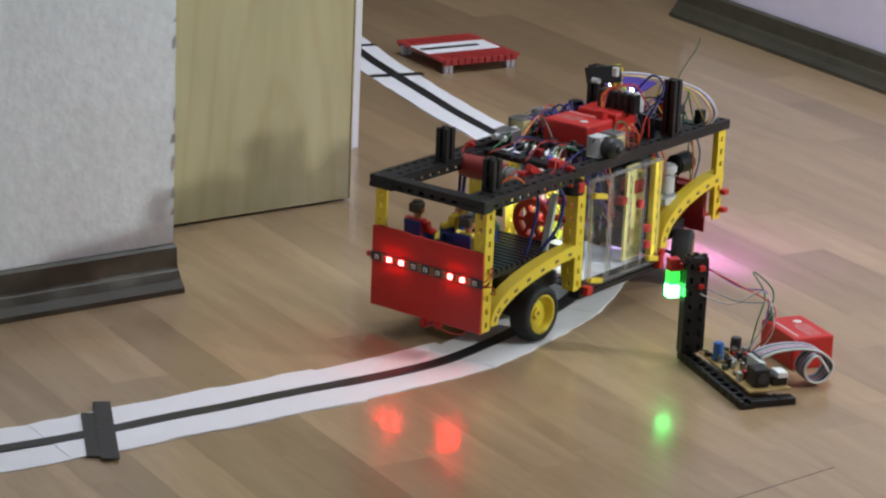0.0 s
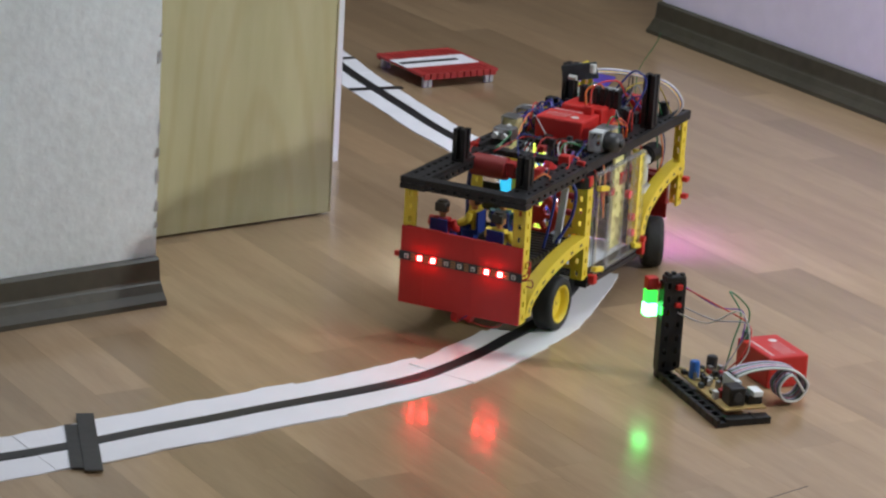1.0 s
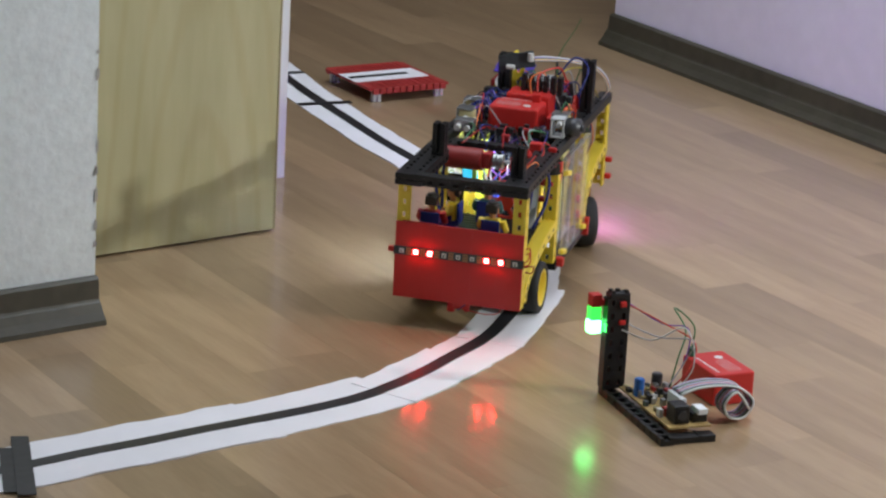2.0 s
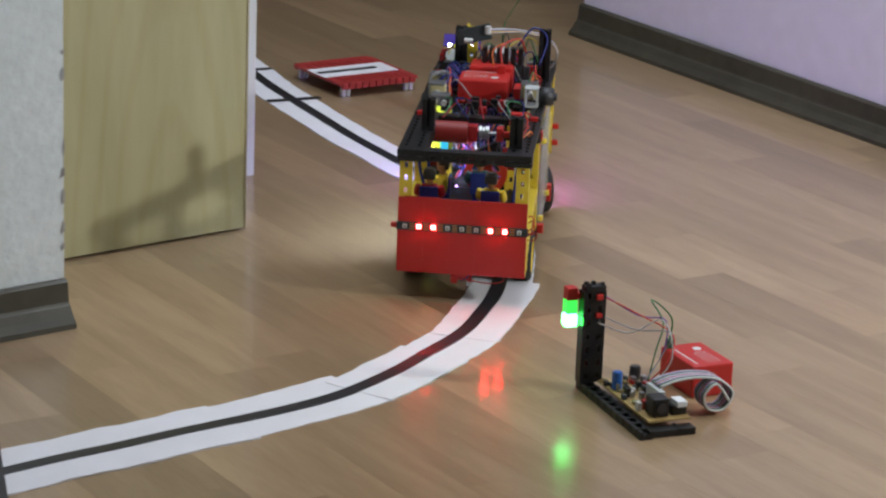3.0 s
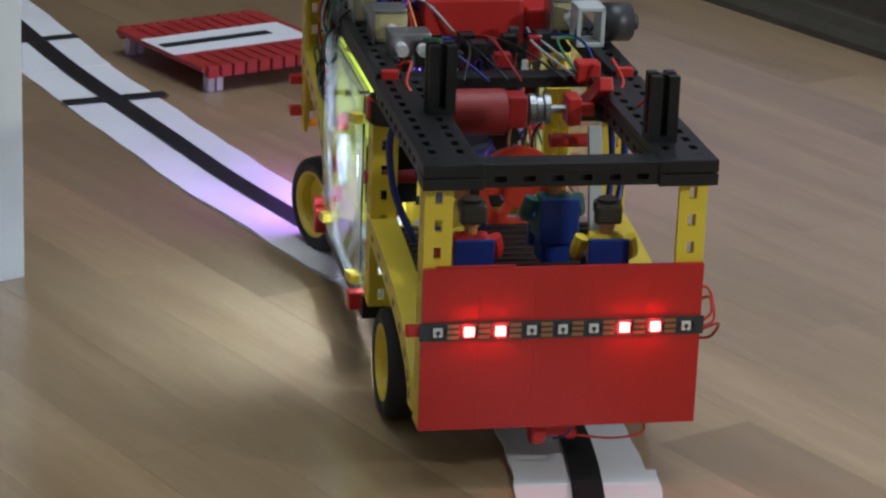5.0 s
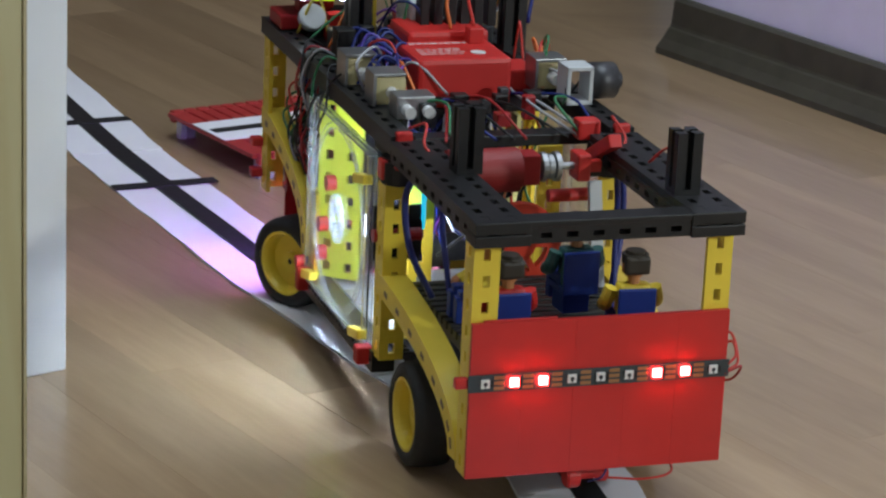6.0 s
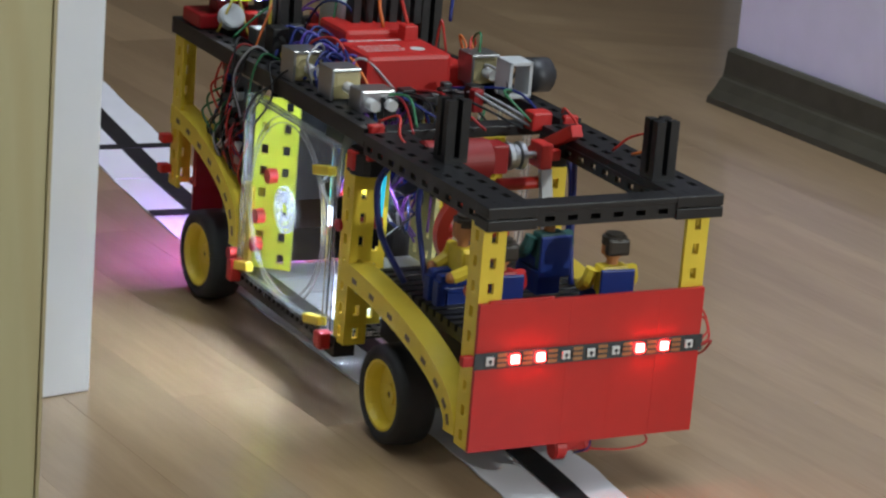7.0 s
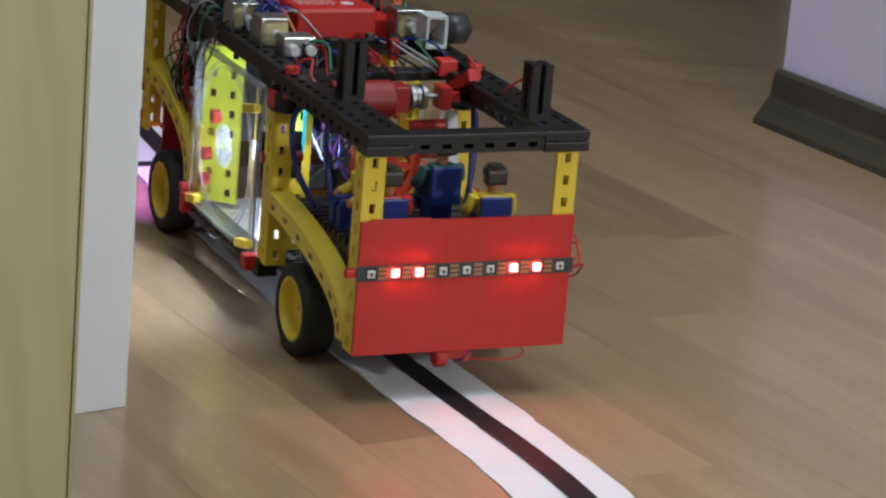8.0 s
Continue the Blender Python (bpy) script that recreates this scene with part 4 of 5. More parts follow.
def clear_door(sx):
    d = new("clear_door")
    d.empty_display_size = 0.01
    d.parent = bus
    tagged(d, "clear plastic disc-case door")
    x = sx * 0.0765
    bm = bmesh.new()
    box(bm, x - 0.0006, x + 0.0006, 0.194, 0.330, 0.046, 0.166)
    p = part("pane", bm, ACRYLIC, d)
    p.visible_shadow = False
    bm = bmesh.new()
    for y0, y1, z0, z1 in ((0.194, 0.330, 0.0445, 0.0465), (0.194, 0.330, 0.1655, 0.1675), (0.193, 0.195, 0.0465, 0.1655), (0.329, 0.331, 0.0465, 0.1655)):
        box(bm, x - 0.003, x + 0.003, y0, y1, z0, z1)
    p = part("pane_rim", bm, ACRYLICEDGE, d)
    p.visible_shadow = False
    if sx > 0:
        for y in (0.226, 0.232, 0.268, 0.296):
            bm = bmesh.new()
            box(bm, x + 0.0008, x + 0.0034, y, y + 0.0014, 0.047, 0.165)
            p = part("pane_rib", bm, ACRYLICEDGE, d)
            p.visible_shadow = False
    else:
        for r in (0.0600, 0.0560):
            bm = bmesh.new()
            ring = [[bm.verts.new((x + w, 0.262 + (r + q) * math.cos(a), 0.106 + (r + q) * math.sin(a))) for w, q in ((-0.0017, 0), (-0.0017, 0.0010), (-0.0008, 0.0010), (-0.0008, 0))]
                    for a in [2 * math.pi * k / 56 for k in range(56)]]
            for a, b in zip(ring, ring[1:] + ring[:1]):
                for k in range(4):
                    bm.faces.new((a[k], a[(k + 1) % 4], b[(k + 1) % 4], b[k]))
            part("disc_ring", bm, DISCRIM, d, "bright rim of the clear disc").visible_shadow = r > 0.058
        bm = bmesh.new()
        for r in (0.0155, 0.0125, 0.0075):
            for k in range(28):
                a, b = 2 * math.pi * k / 28, 2 * math.pi * (k + 1) / 28
                q = [(r * math.cos(a), r * math.sin(a)), (r * math.cos(b), r * math.sin(b)), ((r - 0.0012) * math.cos(b), (r - 0.0012) * math.sin(b)), ((r - 0.0012) * math.cos(a), (r - 0.0012) * math.sin(a))]
                lo = [bm.verts.new((x - 0.003, 0.262 + u, 0.106 + v)) for u, v in q]
                hi = [bm.verts.new((x - 0.001, 0.262 + u, 0.106 + v)) for u, v in q]
                bm.faces.new(lo)
                bm.faces.new(hi)
                for j in range(4):
                    bm.faces.new((lo[j], lo[(j + 1) % 4], hi[(j + 1) % 4], hi[j]))
        p = part("disc_hub", bm, ACRYLICEDGE, d, "clear ringed disc hub")
        p.visible_shadow = False
        for k in range(12):
            bm = bmesh.new()
            box(bm, -0.0028, -0.0012, 0.0045, 0.0125, -0.0006, 0.0006)
            moved(bm, Matrix.Translation((x, 0.262, 0.106)) @ pose(0, 0, 0, 30 * k))
            p = part("hub_tooth", bm, ACRYLICEDGE, d)
            p.visible_shadow = False
    return d


clear_door(-1)
clear_door(1)
# yellow inner wall behind the clear door, and door hinges
for sx in (-1, 1):
    w = 0.030 if sx < 0 else 0.034
    part("inner_wall", moved(perforated(w, 0.112 if sx > 0 else 0.118, 0.003, 2, 0.015, (0.005, 0.0065)), Matrix(((0, 0, 1, 0.0505), (1, 0, 0, 0.332 - w), (0, 1, 0, 0.046), (0, 0, 0, 1))) if sx > 0 else Matrix(((0.77, 0, 0.64, -0.0705), (-0.64, 0, 0.77, 0.3330), (0, 1, 0, 0.046), (0, 0, 0, 1)))),
         LEMON if sx < 0 else PALELEMON, bus, "lemon-yellow perforated inner wall")
    for y, z in ((0.322, 0.050), (0.206, 0.050), (0.206, 0.148)):
        bm = bmesh.new()
        moved(box(bm, -0.003, 0.003, -0.012, 0.012, -0.003, 0.003, 0.001), pose(sx * 0.079, y, z, -12))
        part("door_clip", bm, YELLOW, bus)
    for y, z in ((0.300, 0.118), (0.316, 0.086), (0.318, 0.066)):
        bm = bmesh.new()
        cyl(bm, pose(sx * 0.0715, y, z, 0, 90), 0.005, 0.006, 16)
        part("door_pin", bm, RED, bus)
# lit inside of the middle bay
bm = bmesh.new()
aim = pose(-0.046, 0.240, 0.160, 0, 9)
moved(box(bm, -0.006, 0.006, -0.006, 0.006, -0.0006, 0.0006), aim)
part("bay_lamp", bm, LEDBAY, bus, "white LED lighting the middle bay")
# hood added to keep this LED's spill off the deck and far side
bm = bmesh.new()
box(bm, -0.010, 0.010, -0.012, 0.012, 0.0008, 0.0024, 0.0004)
box(bm, -0.0115, -0.0098, -0.012, 0.012, -0.0070, 0.0024, 0.0004)
box(bm, -0.0115, 0.010, -0.0135, -0.0118, -0.0240, 0.0024, 0.0004)
box(bm, 0.0085, 0.0102, -0.012, 0.012, -0.0090, 0.0024, 0.0004)
box(bm, -0.002, 0.002, -0.002, 0.002, 0.002, 0.0235)
moved(bm, aim)
part("added_lamp_shield", bm, BLACK, bus)
# the lamp that shines out over the sill and pools on the floor beside the bus
bm = bmesh.new()
aim = pose(0.020, 0.236, 0.130, 0, 62)
moved(box(bm, -0.003, 0.003, -0.003, 0.003, -0.0006, 0.0006), aim)
part("window_lamp", bm, LEDWINDOW, bus, "white LED shining out of the clear door")
# hood added to aim this LED at the floor, away from the door
bm = bmesh.new()
box(bm, -0.006, 0.006, -0.007, 0.007, 0.0008, 0.0030, 0.0004)
box(bm, -0.0060, -0.0045, -0.007, 0.007, -0.0300, 0.0030, 0.0003)
box(bm, 0.0045, 0.0060, -0.007, 0.007, -0.0030, 0.0030, 0.0003)
for q, low in ((-0.0070, -0.0140), (0.0058, -0.0040)):
    box(bm, -0.0060, 0.0060, q, q + 0.0012, low, 0.0030, 0.0003)
moved(bm, aim)
part("added_lamp_shield", bm, BLACK, bus)
# black plate added to block the spot's light towards the rear deck
bm = bmesh.new()
box(bm, -0.0745, -0.044, 0.1925, 0.1955, 0.100, 0.134, 0.0005)
part("added_spot_shield", bm, BLACK, bus)
bm = bmesh.new()
box(bm, -0.0690, -0.0640, 0.1965, 0.2035, 0.112, 0.124, 0.001)
part("bay_spot", bm, LEDWHITE, bus, "white LED")
bm = bmesh.new()
moved(box(bm, -0.001, 0.001, -0.014, 0.014, -0.015, 0.015), pose(-0.040, 0.203, 0.136, 14, 0, -20))
part("screen", bm, CYAN, bus, "small cyan lit screen")
# red slotted disc behind the seats
bm = bmesh.new()
n = 36
for r0, r1, a0, a1 in ((0.0, 0.010, 0, 36), (0.018, 0.026, 0, 36)):
    for k in range(a0, a1):
        a, b = 2 * math.pi * k / n, 2 * math.pi * (k + 1) / n
        for y in (0.172, 0.178):
            q = [bm.verts.new((0.012 + r * math.cos(t), y, 0.112 + r * math.sin(t))) for r, t in ((r0 + 1e-5, a), (r1, a), (r1, b), (r0 + 1e-5, b))]
            bm.faces.new(q)
        for r in ((r1,) if r0 == 0 else (r0, r1)):
            bm.faces.new([bm.verts.new((0.012 + r * math.cos(t), y, 0.112 + r * math.sin(t))) for t, y in ((a, 0.172), (b, 0.172), (b, 0.178), (a, 0.178))])
for k in range(6):
    t = bmesh.new()
    box(t, 0.009, 0.0185, 0.172, 0.178, -0.002, 0.002)
    moved(t, Matrix.Translation((0.012, 0, 0.112)) @ pose(0, 0, 0, 0, 60 * k))
    me = bpy.data.meshes.new("tmp")
    t.to_mesh(me)
    t.free()
    bm.from_mesh(me)
    bpy.data.meshes.remove(me)
part("slotted_disc", bm, material("orange_red_plastic", (0.62, 0.05, 0.02), 0.4, vary=0.05), bus, "orange-red slotted disc")
# struts of the bay
for x, y, z, l, mat in ((-0.062, 0.186, 0.118, 0.030, DARKRED), (0.050, 0.186, 0.118, 0.036, DARKRED), (0.046, 0.180, 0.140, 0.030, RED)):
    bm = bmesh.new()
    cyl(bm, pose(x, y, z, 0, 90), 0.004, l, 14)
    part("cross_strut", bm, mat, bus)
bm = bmesh.new()
moved(box(bm, -0.004, 0.004, -0.002, 0.002, -0.034, 0.034, 0.0005), pose(0.052, 0.150, 0.122, -14))
part("grey_strut", bm, GREYPLASTIC, bus, "grey strut")

# front electronics
bm = bmesh.new()
box(bm, -0.052, 0.050, 0.350, 0.352, 0.085, 0.165)
part("front_board", bm, MATTEBLACK, bus, "dark circuit board behind the front bay")
bm = bmesh.new()
box(bm, -0.066, -0.064, 0.343, 0.402, 0.096, 0.168)
side = part("side_board", bm, PCBDARK, bus, "dark circuit board on the side")
random.seed(61)
for i in range(34):
    bm = bmesh.new()
    y, z, s = random.uniform(0.348, 0.397), random.uniform(0.101, 0.163), random.uniform(0.0015, 0.0050)
    box(bm, -0.0662 - s, -0.0658, y - s, y + s, z - s * 0.7, z + s * 0.7, 0.0003)
    part("board_component", bm, (BLACK, GREYPLASTIC, DARKRED, GREYMETAL, BLACK, WIREBLUE, WIREORANGE)[i % 7], side)
for i in range(26):
    y, z = random.uniform(0.346, 0.405), random.uniform(0.130, 0.170)
    pts = [(-0.066, y, z), (-0.071 - random.uniform(0, 0.004), y + random.uniform(-0.012, 0.016), z - 0.012), (-0.070, y + random.uniform(-0.016, 0.020), z - 0.030), (-0.066, y + random.uniform(-0.01, 0.012), z - random.uniform(0.034, 0.050))]
    smooth(part("lead", tube(bmesh.new(), pts, 0.0008), (BLACK, WIREGREY, WIRERED, WIREGREEN, BLACK, DARKRED)[i % 6], bus))
bm = bmesh.new()
box(bm, 0.040, 0.064, 0.365, 0.400, 0.100, 0.108, 0.001)
cyl(bm, pose(0.052, 0.382, 0.122), 0.010, 0.022, 20, bevel=0.002)
cyl(bm, pose(0.052, 0.382, 0.140), 0.012, 0.010, 20, bevel=0.002)
part("pump", bm, GREYPLASTIC, bus, "pale grey pump")
bm = bmesh.new()
cyl(bm, pose(0.050, 0.415, 0.140, 90), 0.012, 0.030, 20, bevel=0.002)
part("buzzer", bm, BLACK, bus)
tilt = pose(-0.046, 0.444, 0.212, 9, 3, 4)
bm = bmesh.new()
box(bm, -0.024, 0.024, -0.020, 0.020, -0.0008, 0.0008)
scr = part("front_panel", bm, PCBPURPLE, bus, "violet board with two white LEDs")
scr.matrix_basis = tilt
for dx in (-0.016, 0.012):
    bm = bmesh.new()
    ball(bm, pose(dx, -0.019, 0.0015), 0.0026, seg=10)
    part("panel_led", bm, LEDSOFT, scr, "lit white LED")
bm = bmesh.new()
box(bm, -0.010, 0.006, -0.0208, -0.0200, -0.001, 0.003)
part("panel_edge", bm, material("lime_light_strip", (0.5, 0.6, 0.02), 0.4, vary=0, emit=(0.6, 0.8, 0.02), strength=0.8), scr)
bm = bmesh.new()
box(bm, -0.074, -0.036, 0.430, 0.462, 0.187, 0.197, 0.0015)
box(bm, -0.060, -0.044, 0.434, 0.450, 0.197, 0.206, 0.0015)
part("panel_stand", bm, DARKRED, bus)
bm = bmesh.new()
cyl(bm, pose(-0.056, 0.418, 0.198, 60), 0.009, 0.008, 18, bevel=0.001)
cyl(bm, pose(-0.056, 0.414, 0.1958, 60), 0.005, 0.003, 14)
part("dial", bm, GREYPLASTIC, bus, "grey dial")
part("mast", moved(girder(0.060), pose(-0.036, 0.385, 0.186)), YELLOW, bus, "small yellow mast")
bm = bmesh.new()
moved(box(bm, -0.022, 0.022, -0.002, 0.002, -0.010, 0.010, 0.0005), pose(-0.024, 0.352, 0.243, 0, -12, 12))
part("radio_board", bm, PCBDARK, bus, "small dark circuit board on the mast")
bm = bmesh.new()
cyl(bm, pose(-0.030, 0.346, 0.236, 0, 90), 0.0032, 0.010, 12)
cyl(bm, pose(-0.006, 0.350, 0.250), 0.004, 0.010, 12)
part("sensor_tube", bm, WIREWHITE, bus)
bm = bmesh.new()
box(bm, -0.012, 0.022, 0.335, 0.372, 0.190, 0.226, 0.003)
part("servo_block", bm, GREYPLASTIC, bus, "grey servo block")
for k in range(6):
    bm = bmesh.new()
    box(bm, -0.010 + k * 0.009, -0.004 + k * 0.009, 0.322, 0.334, 0.212, 0.234, 0.0006)
    part("plug", bm, BLACK, bus)
random.seed(21)
for i in range(26):
    bm = bmesh.new()
    x, y = random.uniform(-0.058, 0.060), random.uniform(0.330, 0.462)
    s, h = random.uniform(0.003, 0.007), random.uniform(0.006, 0.022)
    box(bm, x - s, x + s, y - s, y + s * 1.3, 0.1805, 0.1865 + h, 0.0008)
    part("electronic_block", bm, (RED, BLACK, DARKRED, PCBDARK, DARKGREY, GREYMETAL, BLACK)[i % 7], bus)
for i in range(10):
    bm = bmesh.new()
    x, y = random.uniform(-0.05, 0.05), random.uniform(0.175, 0.24)
    s, h = random.uniform(0.003, 0.005), random.uniform(0.003, 0.010)
    box(bm, x - s, x + s, y - s, y + s, 0.1815, 0.1865 + h, 0.0008)
    part("electronic_block", bm, (BLACK, BLACK, DARKRED, DARKGREY)[i % 4], bus)
# parts hanging in the front bay
for i in range(18):
    bm = bmesh.new()
    x, y, z = random.uniform(-0.055, 0.055), random.uniform(0.355, 0.445), random.uniform(0.075, 0.165)
    s = random.uniform(0.004, 0.009)
    box(bm, x - s, x + s, y - s, y + s, z - s, z + s, 0.001)
    part("bay_block", bm, (DARKRED, BLACK, GREYPLASTIC, PCBDARK, DARKRED, YELLOW)[i % 6], bus)
# headlamps that throw violet light on the floor ahead
bm = bmesh.new()
box(bm, -0.060, 0.060, 0.458, 0.476, 0.0660, 0.0680, 0.0005)
# backing added to block the LEDs' glow towards the rear
box(bm, -0.060, 0.060, 0.4585, 0.4605, 0.048, 0.0660, 0.0003)
part("headlamp_bar", bm, DARKRED, bus)
for x in (-0.050, -0.025, 0.0, 0.025, 0.050):
    bm = bmesh.new()
    moved(box(bm, -0.004, 0.004, -0.004, 0.004, -0.001, 0.001), pose(x, 0.468, 0.060, 58))
    part("headlamp", bm, LEDVIOLET, bus, "lit violet-white LED")


def wire(pts, mat, r=0.0009, name="wire"):
    return smooth(part(name, tube(bmesh.new(), pts, r), mat, bus))


# ribbon cable arching over the front, and the loose wiring
for i, mat in enumerate((WIREGREY, WIREORANGE, WIREYELLOW, WIREGREEN, WIREBLUE, WIREPURPLE, WIREGREY, WIREWHITE, WIREGREY)):
    o = i * 0.0016
    wire([(-0.028, 0.352 + o, 0.240), (0.000, 0.366 + o, 0.243 + o * 0.2), (0.036, 0.390 + o, 0.240), (0.066, 0.412 + o, 0.228), (0.079, 0.426 + o, 0.204), (0.068, 0.430 + o, 0.182)], mat, 0.0009, "ribbon_core")
random.seed(33)
COLOURS = (WIREBLUE, WIREBLUE, WIRERED, WIREGREEN, WIREGREY, WIREORANGE, BLACK, WIREPURPLE, WIREYELLOW)
for i in range(44):
    x, y = random.uniform(-0.058, 0.058), random.uniform(0.225, 0.44)
    x2, y2 = x + random.uniform(-0.04, 0.04), y + random.uniform(-0.05, 0.05)
    x2, y2 = max(-0.066, min(0.066, x2)), max(0.19, min(0.455, y2))
    if -0.045 < x < 0.062 and 0.225 < y < 0.325:
        x, x2 = (-0.062 + random.uniform(0, 0.02), -0.04) if x < 0.01 else (0.064, 0.05)
    top = 0.196 + random.uniform(0, 0.014 if y < 0.32 else 0.026)
    wire([(x, y, 0.186), (x + random.uniform(-0.01, 0.01), y + random.uniform(-0.01, 0.01), top), ((x + x2) / 2, (y + y2) / 2, top + random.uniform(-0.006, 0.010)), (x2, y2, 0.188)], COLOURS[i % 9], 0.0009)
for i in range(16):
    x, y = random.uniform(-0.066, -0.040), random.uniform(0.250, 0.335)
    wire([(x, y, 0.188), (x + 0.012, y + 0.010, 0.204 + random.uniform(-0.004, 0.008)), (x + 0.026, y + random.uniform(-0.01, 0.016), 0.200), (x + 0.036, y + 0.012, 0.188)], (WIREBLUE, WIREBLUE, PCBPURPLE)[i % 3], 0.0011)
# wires that hang through the front bay and the middle bay
for i in range(26):
    front = i % 2
    x, y = random.uniform(-0.064, 0.060), random.uniform(0.350, 0.440) if front else random.uniform(0.200, 0.295)
    pts = [(x, y, 0.176)]
    for k in range(3):
        pts.append((max(-0.066, min(0.066, x + random.uniform(-0.014, 0.014))), y + random.uniform(-0.014, 0.014), 0.150 - k * 0.028 + random.uniform(-0.006, 0.006)))
    wire(pts, (WIREBLUE, BLACK, WIRERED, WIREGREY, WIREBLUE, WIREGREEN, WIREORANGE)[i % 7], 0.0009)
random.seed(71)
for i in range(26):
    x, y = random.uniform(-0.030, 0.040), random.uniform(0.262, 0.322)
    pts = [(x, y, 0.172)]
    for k in range(4):
        pts.append((max(-0.040, min(0.058, x + random.uniform(-0.018, 0.018))), y + random.uniform(-0.016, 0.016), 0.152 - k * 0.024 + random.uniform(-0.008, 0.008)))
    wire(pts, (WIREBLUE, WIREPURPLE, BLACK, WIREBLUE, WIREPURPLE, DARKRED, WIREGREY)[i % 7], 0.0011)
for i in range(12):
    bm = bmesh.new()
    x, y, z = random.uniform(-0.020, 0.050), random.uniform(0.285, 0.335), random.uniform(0.062, 0.160)
    q = random.uniform(0.005, 0.010)
    box(bm, x - q, x + q, y - q, y + q, z - q * 0.8, z + q * 0.8, 0.001)
    part("bay_block", bm, (BLACK, PCBDARK, DARKRED, BLACK, DARKGREY)[i % 5], bus)
# dark leads draped along the roof edge and down the front corner
for i in range(7):
    y = random.uniform(0.285, 0.430)
    wire([(-0.058, y, 0.189), (-0.072, y + random.uniform(-0.012, 0.012), 0.190 + random.uniform(0, 0.006)), (-0.0785, y + random.uniform(-0.02, 0.02), 0.172),
          (-0.071, max(0.345, y + random.uniform(-0.01, 0.03)), 0.160 - random.uniform(0, 0.03))], (BLACK, BLACK, WIREGREEN, BLACK, DARKRED, WIREGREY)[i % 6], 0.0008)
for i in range(9):
    x = random.uniform(-0.03, 0.05)
    wire([(x, 0.300, 0.186), (x + random.uniform(-0.02, 0.02), 0.262 + random.uniform(-0.02, 0), 0.184), (x + random.uniform(-0.03, 0.03), 0.205, 0.190 + random.uniform(0, 0.006)),
          (x + random.uniform(-0.03, 0.03), 0.160, 0.182)], (BLACK, WIREBLUE, DARKRED, WIREGREY, BLACK)[i % 5], 0.0009)
# thick blue hoses by the rear seats
for sx in (-1, 1):
    wire([(sx * 0.060, 0.150, 0.168), (sx * 0.068, 0.152, 0.152), (sx * 0.066, 0.146, 0.122), (sx * 0.056, 0.130, 0.096)], WIREBLUE, 0.0021, "hose")
    wire([(sx * 0.050, 0.120, 0.178), (sx * 0.054, 0.124, 0.150), (sx * 0.052, 0.118, 0.118), (sx * 0.050, 0.110, 0.094)], WIREBLUE, 0.0019, "hose")
    wire([(sx * 0.040, 0.160, 0.186), (sx * 0.034, 0.186, 0.198), (sx * 0.046, 0.200, 0.196), (sx * 0.050, 0.214, 0.188)], WIREGREEN, 0.0009)
    wire([(sx * 0.064, 0.164, 0.190), (sx * 0.058, 0.150, 0.196), (sx * 0.062, 0.138, 0.186), (sx * 0.052, 0.128, 0.178)], WIRERED, 0.0009)
wire([(0.060, 0.040, 0.190), (0.070, 0.052, 0.198), (0.072, 0.066, 0.192), (0.066, 0.080, 0.185)], WIREORANGE, 0.001)
wire([(0.058, 0.044, 0.188), (0.068, 0.060, 0.202), (0.064, 0.080, 0.196), (0.058, 0.090, 0.185)], WIRERED, 0.0008)
wire([(0.017, 0.294, 0.218), (0.016, 0.306, 0.240), (0.036, 0.326, 0.246), (0.044, 0.340, 0.226)], WIRERED, 0.0012)
wire([(0.034, 0.330, 0.236), (0.052, 0.340, 0.258), (0.070, 0.336, 0.246), (0.062, 0.320, 0.214)], WIREBLUE, 0.0013)
wire([(0.020, 0.332, 0.230), (0.016, 0.320, 0.240), (0.004, 0.312, 0.232), (0.006, 0.308, 0.214)], WIREORANGE, 0.0012)
wire([(-0.070, 0.300, 0.180), (-0.082, 0.308, 0.172), (-0.080, 0.330, 0.150), (-0.068, 0.345, 0.140)], BLACK, 0.0011)
wire([(0.010, 0.452, 0.186), (0.004, 0.470, 0.225), (0.022, 0.476, 0.262), (0.030, 0.470, 0.278)], WIREGREEN, 0.0006)


# ---- the seated toy figures and their seats ----
def seat(x, y, z, turn):
    bm = bmesh.new()
    box(bm, -0.010, 0.010, -0.012, 0.012, 0.0, 0.004, 0.001)
    box(bm, -0.011, 0.011, -0.014, -0.0115, 0.0, 0.026, 0.001)
    box(bm, -0.008, 0.008, -0.008, 0.008, -0.012, 0.0005)
    ob = part("seat", bm, BLUE, bus, "blue plastic seat")
    ob.matrix_basis = pose(x, y, z, 0, 0, turn)


FIGURES = []


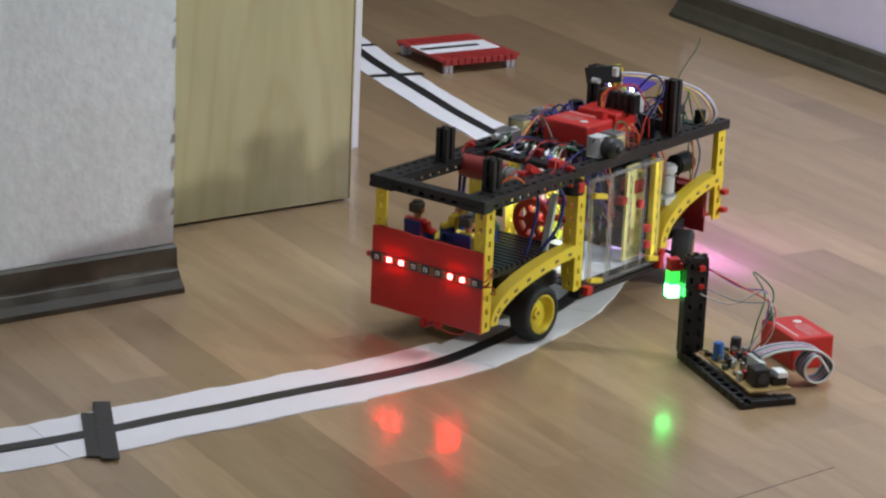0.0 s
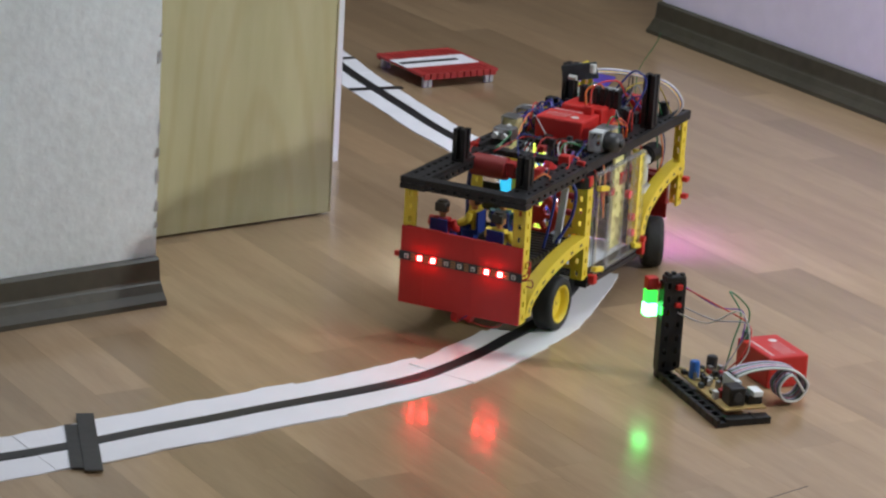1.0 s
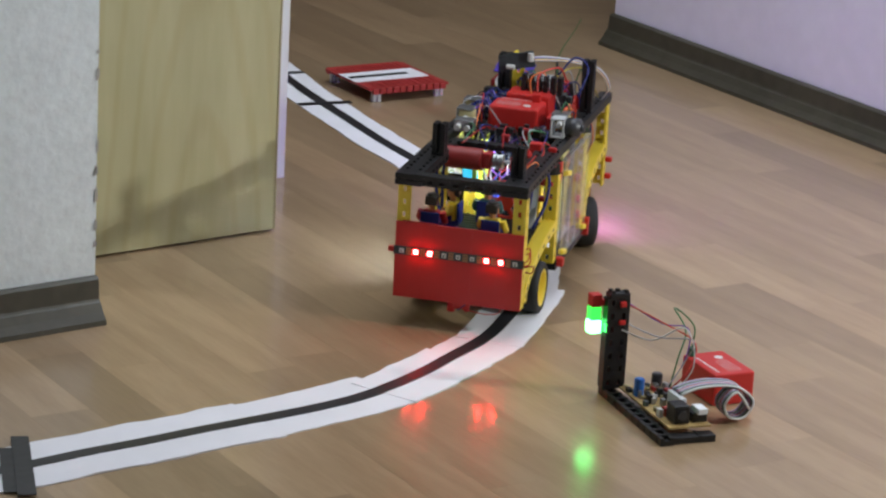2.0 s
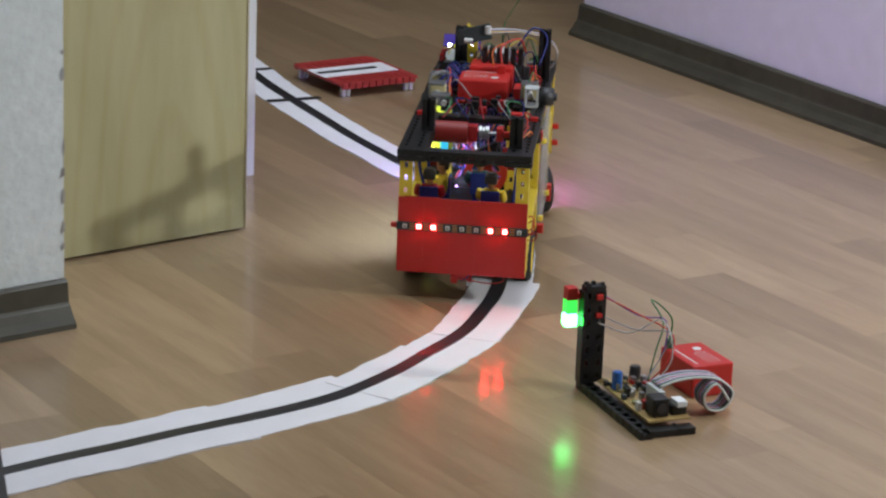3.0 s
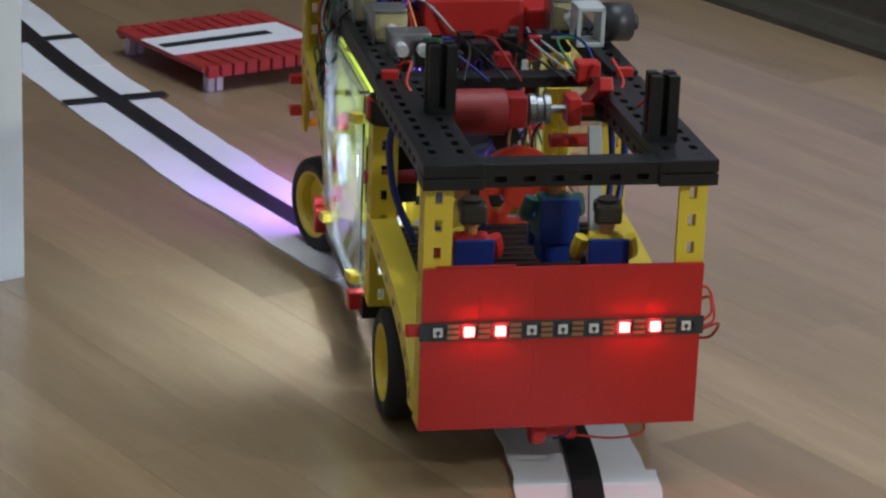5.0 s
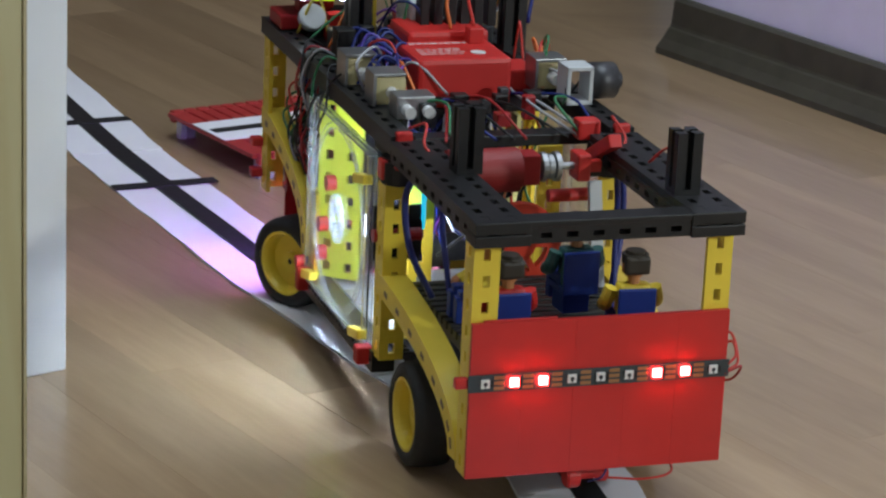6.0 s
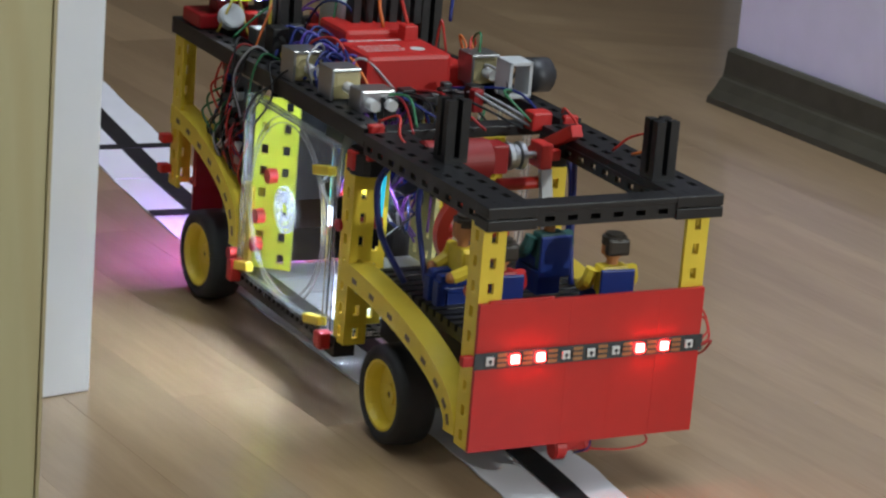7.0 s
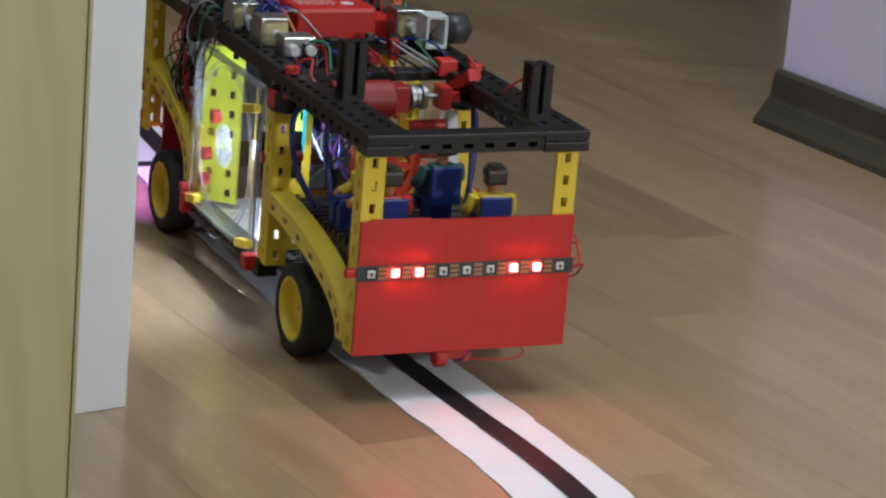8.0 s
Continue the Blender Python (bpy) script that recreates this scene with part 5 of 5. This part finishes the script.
def figure(x, y, z, turn, shirt, hair, label):
    """One plain toy figure, seated, as a single mesh."""
    bm = bmesh.new()
    box(bm, -0.0095, 0.0095, -0.0095, 0.001, 0.004, 0.027, 0.0025, 0)
    for s in (-1, 1):
        tube(bm, [(s * 0.0125, -0.004, 0.0245), (s * 0.0145, -0.002, 0.016), (s * 0.0125, 0.008, 0.011)], 0.0042, 8, 4, 0)
        box(bm, s * 0.006 - 0.0038, s * 0.006 + 0.0038, -0.006, 0.014, 0.0045, 0.0115, 0.0015, 2)
        box(bm, s * 0.006 - 0.0034, s * 0.006 + 0.0034, 0.010, 0.016, -0.008, 0.008, 0.001, 2)
        ball(bm, pose(s * 0.0125, 0.0095, 0.011), 0.0034, 1, 8)
    cyl(bm, pose(0, -0.004, 0.029), 0.0035, 0.006, 12, mi=1)
    cyl(bm, pose(0, -0.0035, 0.0375), 0.0068, 0.013, 16, mi=1, bevel=0.002)
    cyl(bm, pose(0, -0.0045, 0.0418), 0.0076, 0.009, 16, mi=3, bevel=0.002)
    box(bm, -0.0072, 0.0072, -0.0122, -0.006, 0.0335, 0.0440, 0.002, 3)
    ob = part("toy_figure", bm, (shirt, SKIN, BLUE, hair))
    tagged(ob, label, "toy figure", "seated toy figures in the bus")
    FIGURES.append((ob, pose(x, y, z, 0, 0, turn)))
    seat(x, y, z, turn)


figure(-0.043, 0.040, 0.106, 0, RED, HAIR, "toy figure in a red shirt seated in the bus")
figure(0.030, 0.036, 0.106, -4, YELLOW, HAIR, "toy figure in a yellow shirt seated in the bus")
figure(0.012, 0.082, 0.114, 3, GREENCLOTH, HAIR, "toy figure in a dark green shirt seated in the bus")
figure(-0.038, 0.100, 0.101, 90, YELLOW, HAIR, "toy figure in a yellow shirt seated sideways in the bus")


# ---- floor boards ----
random.seed(17)
BW, BL = 0.066, 0.42
bm = bmesh.new()
box(bm, 0, BL - 0.00015, 0, BW - 0.00015, -0.0038, 0.0)
proto = part("board", bm, FLOOR, floor)
turn = Matrix.Translation(CORNER) @ pose(0, 0, 0, 0, 0, BOARD_TURN)
boards = []
for r in range(-1, 30):
    shift = random.uniform(0, BL)
    for c in range(-4, 9):
        boards.append((c * BL + shift, r * BW))
first = True
for s, r in boards:
    m = turn @ pose(s, -r - BW, 0)
    c = m @ Vector((BL / 2, BW / 2, 0))
    if not (-0.85 < c.x < 0.95 and 0.35 < c.y < 3.8) or (c - CORNER).dot(V) > 0.0:
        continue
    if first:
        ob, first = proto, False
    else:
        ob = proto.copy()
        scene.collection.objects.link(ob)
    ob.parent = floor
    ob.matrix_basis = m

# an open joint between two boards
line = [Vector((0.370, 0.735, 0)), Vector((0.314, 0.686, 0)), Vector((0.259, 0.637, 0))]
tagged(part("floor_joint", sweep(bmesh.new(), line, [(-0.0005, 0.0), (0.0005, 0.0), (0.0004, 0.0003), (-0.0004, 0.0003)]), TAPE), "thin dark open joint in the laminate", "floor joint", kind="structure")


# ---- motion ----
# seconds, the bus's place in plan and its heading in degrees
BUS_ROWS = (
    (0, -0.0390, 1.0305, -37.14),
    (0.5, -0.0136, 1.0613, -32.00),
    (1, 0.0187, 1.1107, -26.57),
    (1.5, 0.0484, 1.1622, -20.89),
    (2, 0.0815, 1.2215, -15.04),
    (3.3, 0.1265, 1.3408, -5.26),
    (3.5, 0.1323, 1.3528, -4.24),
    (3.8, 0.1402, 1.3752, -3.03),
    (4, 0.1482, 1.4220, -2.30),
    (4.2, 0.1401, 1.4159, -1.22),
    (5.3, 0.1642, 1.5550, 9.00),
    (5.5, 0.1641, 1.5664, 10.42),
    (6, 0.1666, 1.6137, 14.88),
    (6.5, 0.1612, 1.6717, 21.27),
    (7, 0.1562, 1.7249, 26.44),
    (7.5, 0.1075, 1.8283, 24.22),
    (8, 0.0643, 1.9105, 23.80),)


def bus_at(t):
    rows = BUS_ROWS
    for a, b in zip(rows, rows[1:]):
        if t <= b[0] + 1e-6:
            k = (t - a[0]) / (b[0] - a[0])
            return [a[i] + (b[i] - a[i]) * k for i in (1, 2, 3)]
    return list(rows[-1][1:])


STEER_TIMES = (0.0, 1.0, 2.0, 3.5, 4.2, 5.3, 6.0, 6.5, 7.0, 8.0)
STEER_TURNS = (30.0, 27.0, 22.0, 17.0, 17.0, 21.0, 28.0, 18.0, 1.0, 0.0)


def motions():
    path = [(t, pose(x, y, 0, 0, 0, h)) for t, x, y, h in BUS_ROWS]
    walk(bus, path)
    for ob, seat_pose in FIGURES:
        walk(ob, [(t, m @ seat_pose) for t, m in path])
    steps = [i * 0.1 for i in range(81)]
    for ob, x, y, steered in WHEELS:
        turned, rows, was = 0.0, [], None
        for t in steps:
            px, py, h = bus_at(t)
            c, s = math.cos(radians(h)), math.sin(radians(h))
            here = Vector((px - s * y, py + c * y, 0))
            if was is not None:
                turned += math.degrees((here - was).length / 0.0315)
            was = here
            steer = 0.0
            if steered:
                steer = float(np.interp(t, STEER_TIMES, STEER_TURNS))
            rows.append((t, pose(x, y, 0.0315, -turned, 0, steer)))
        walk(ob, rows)


motions()
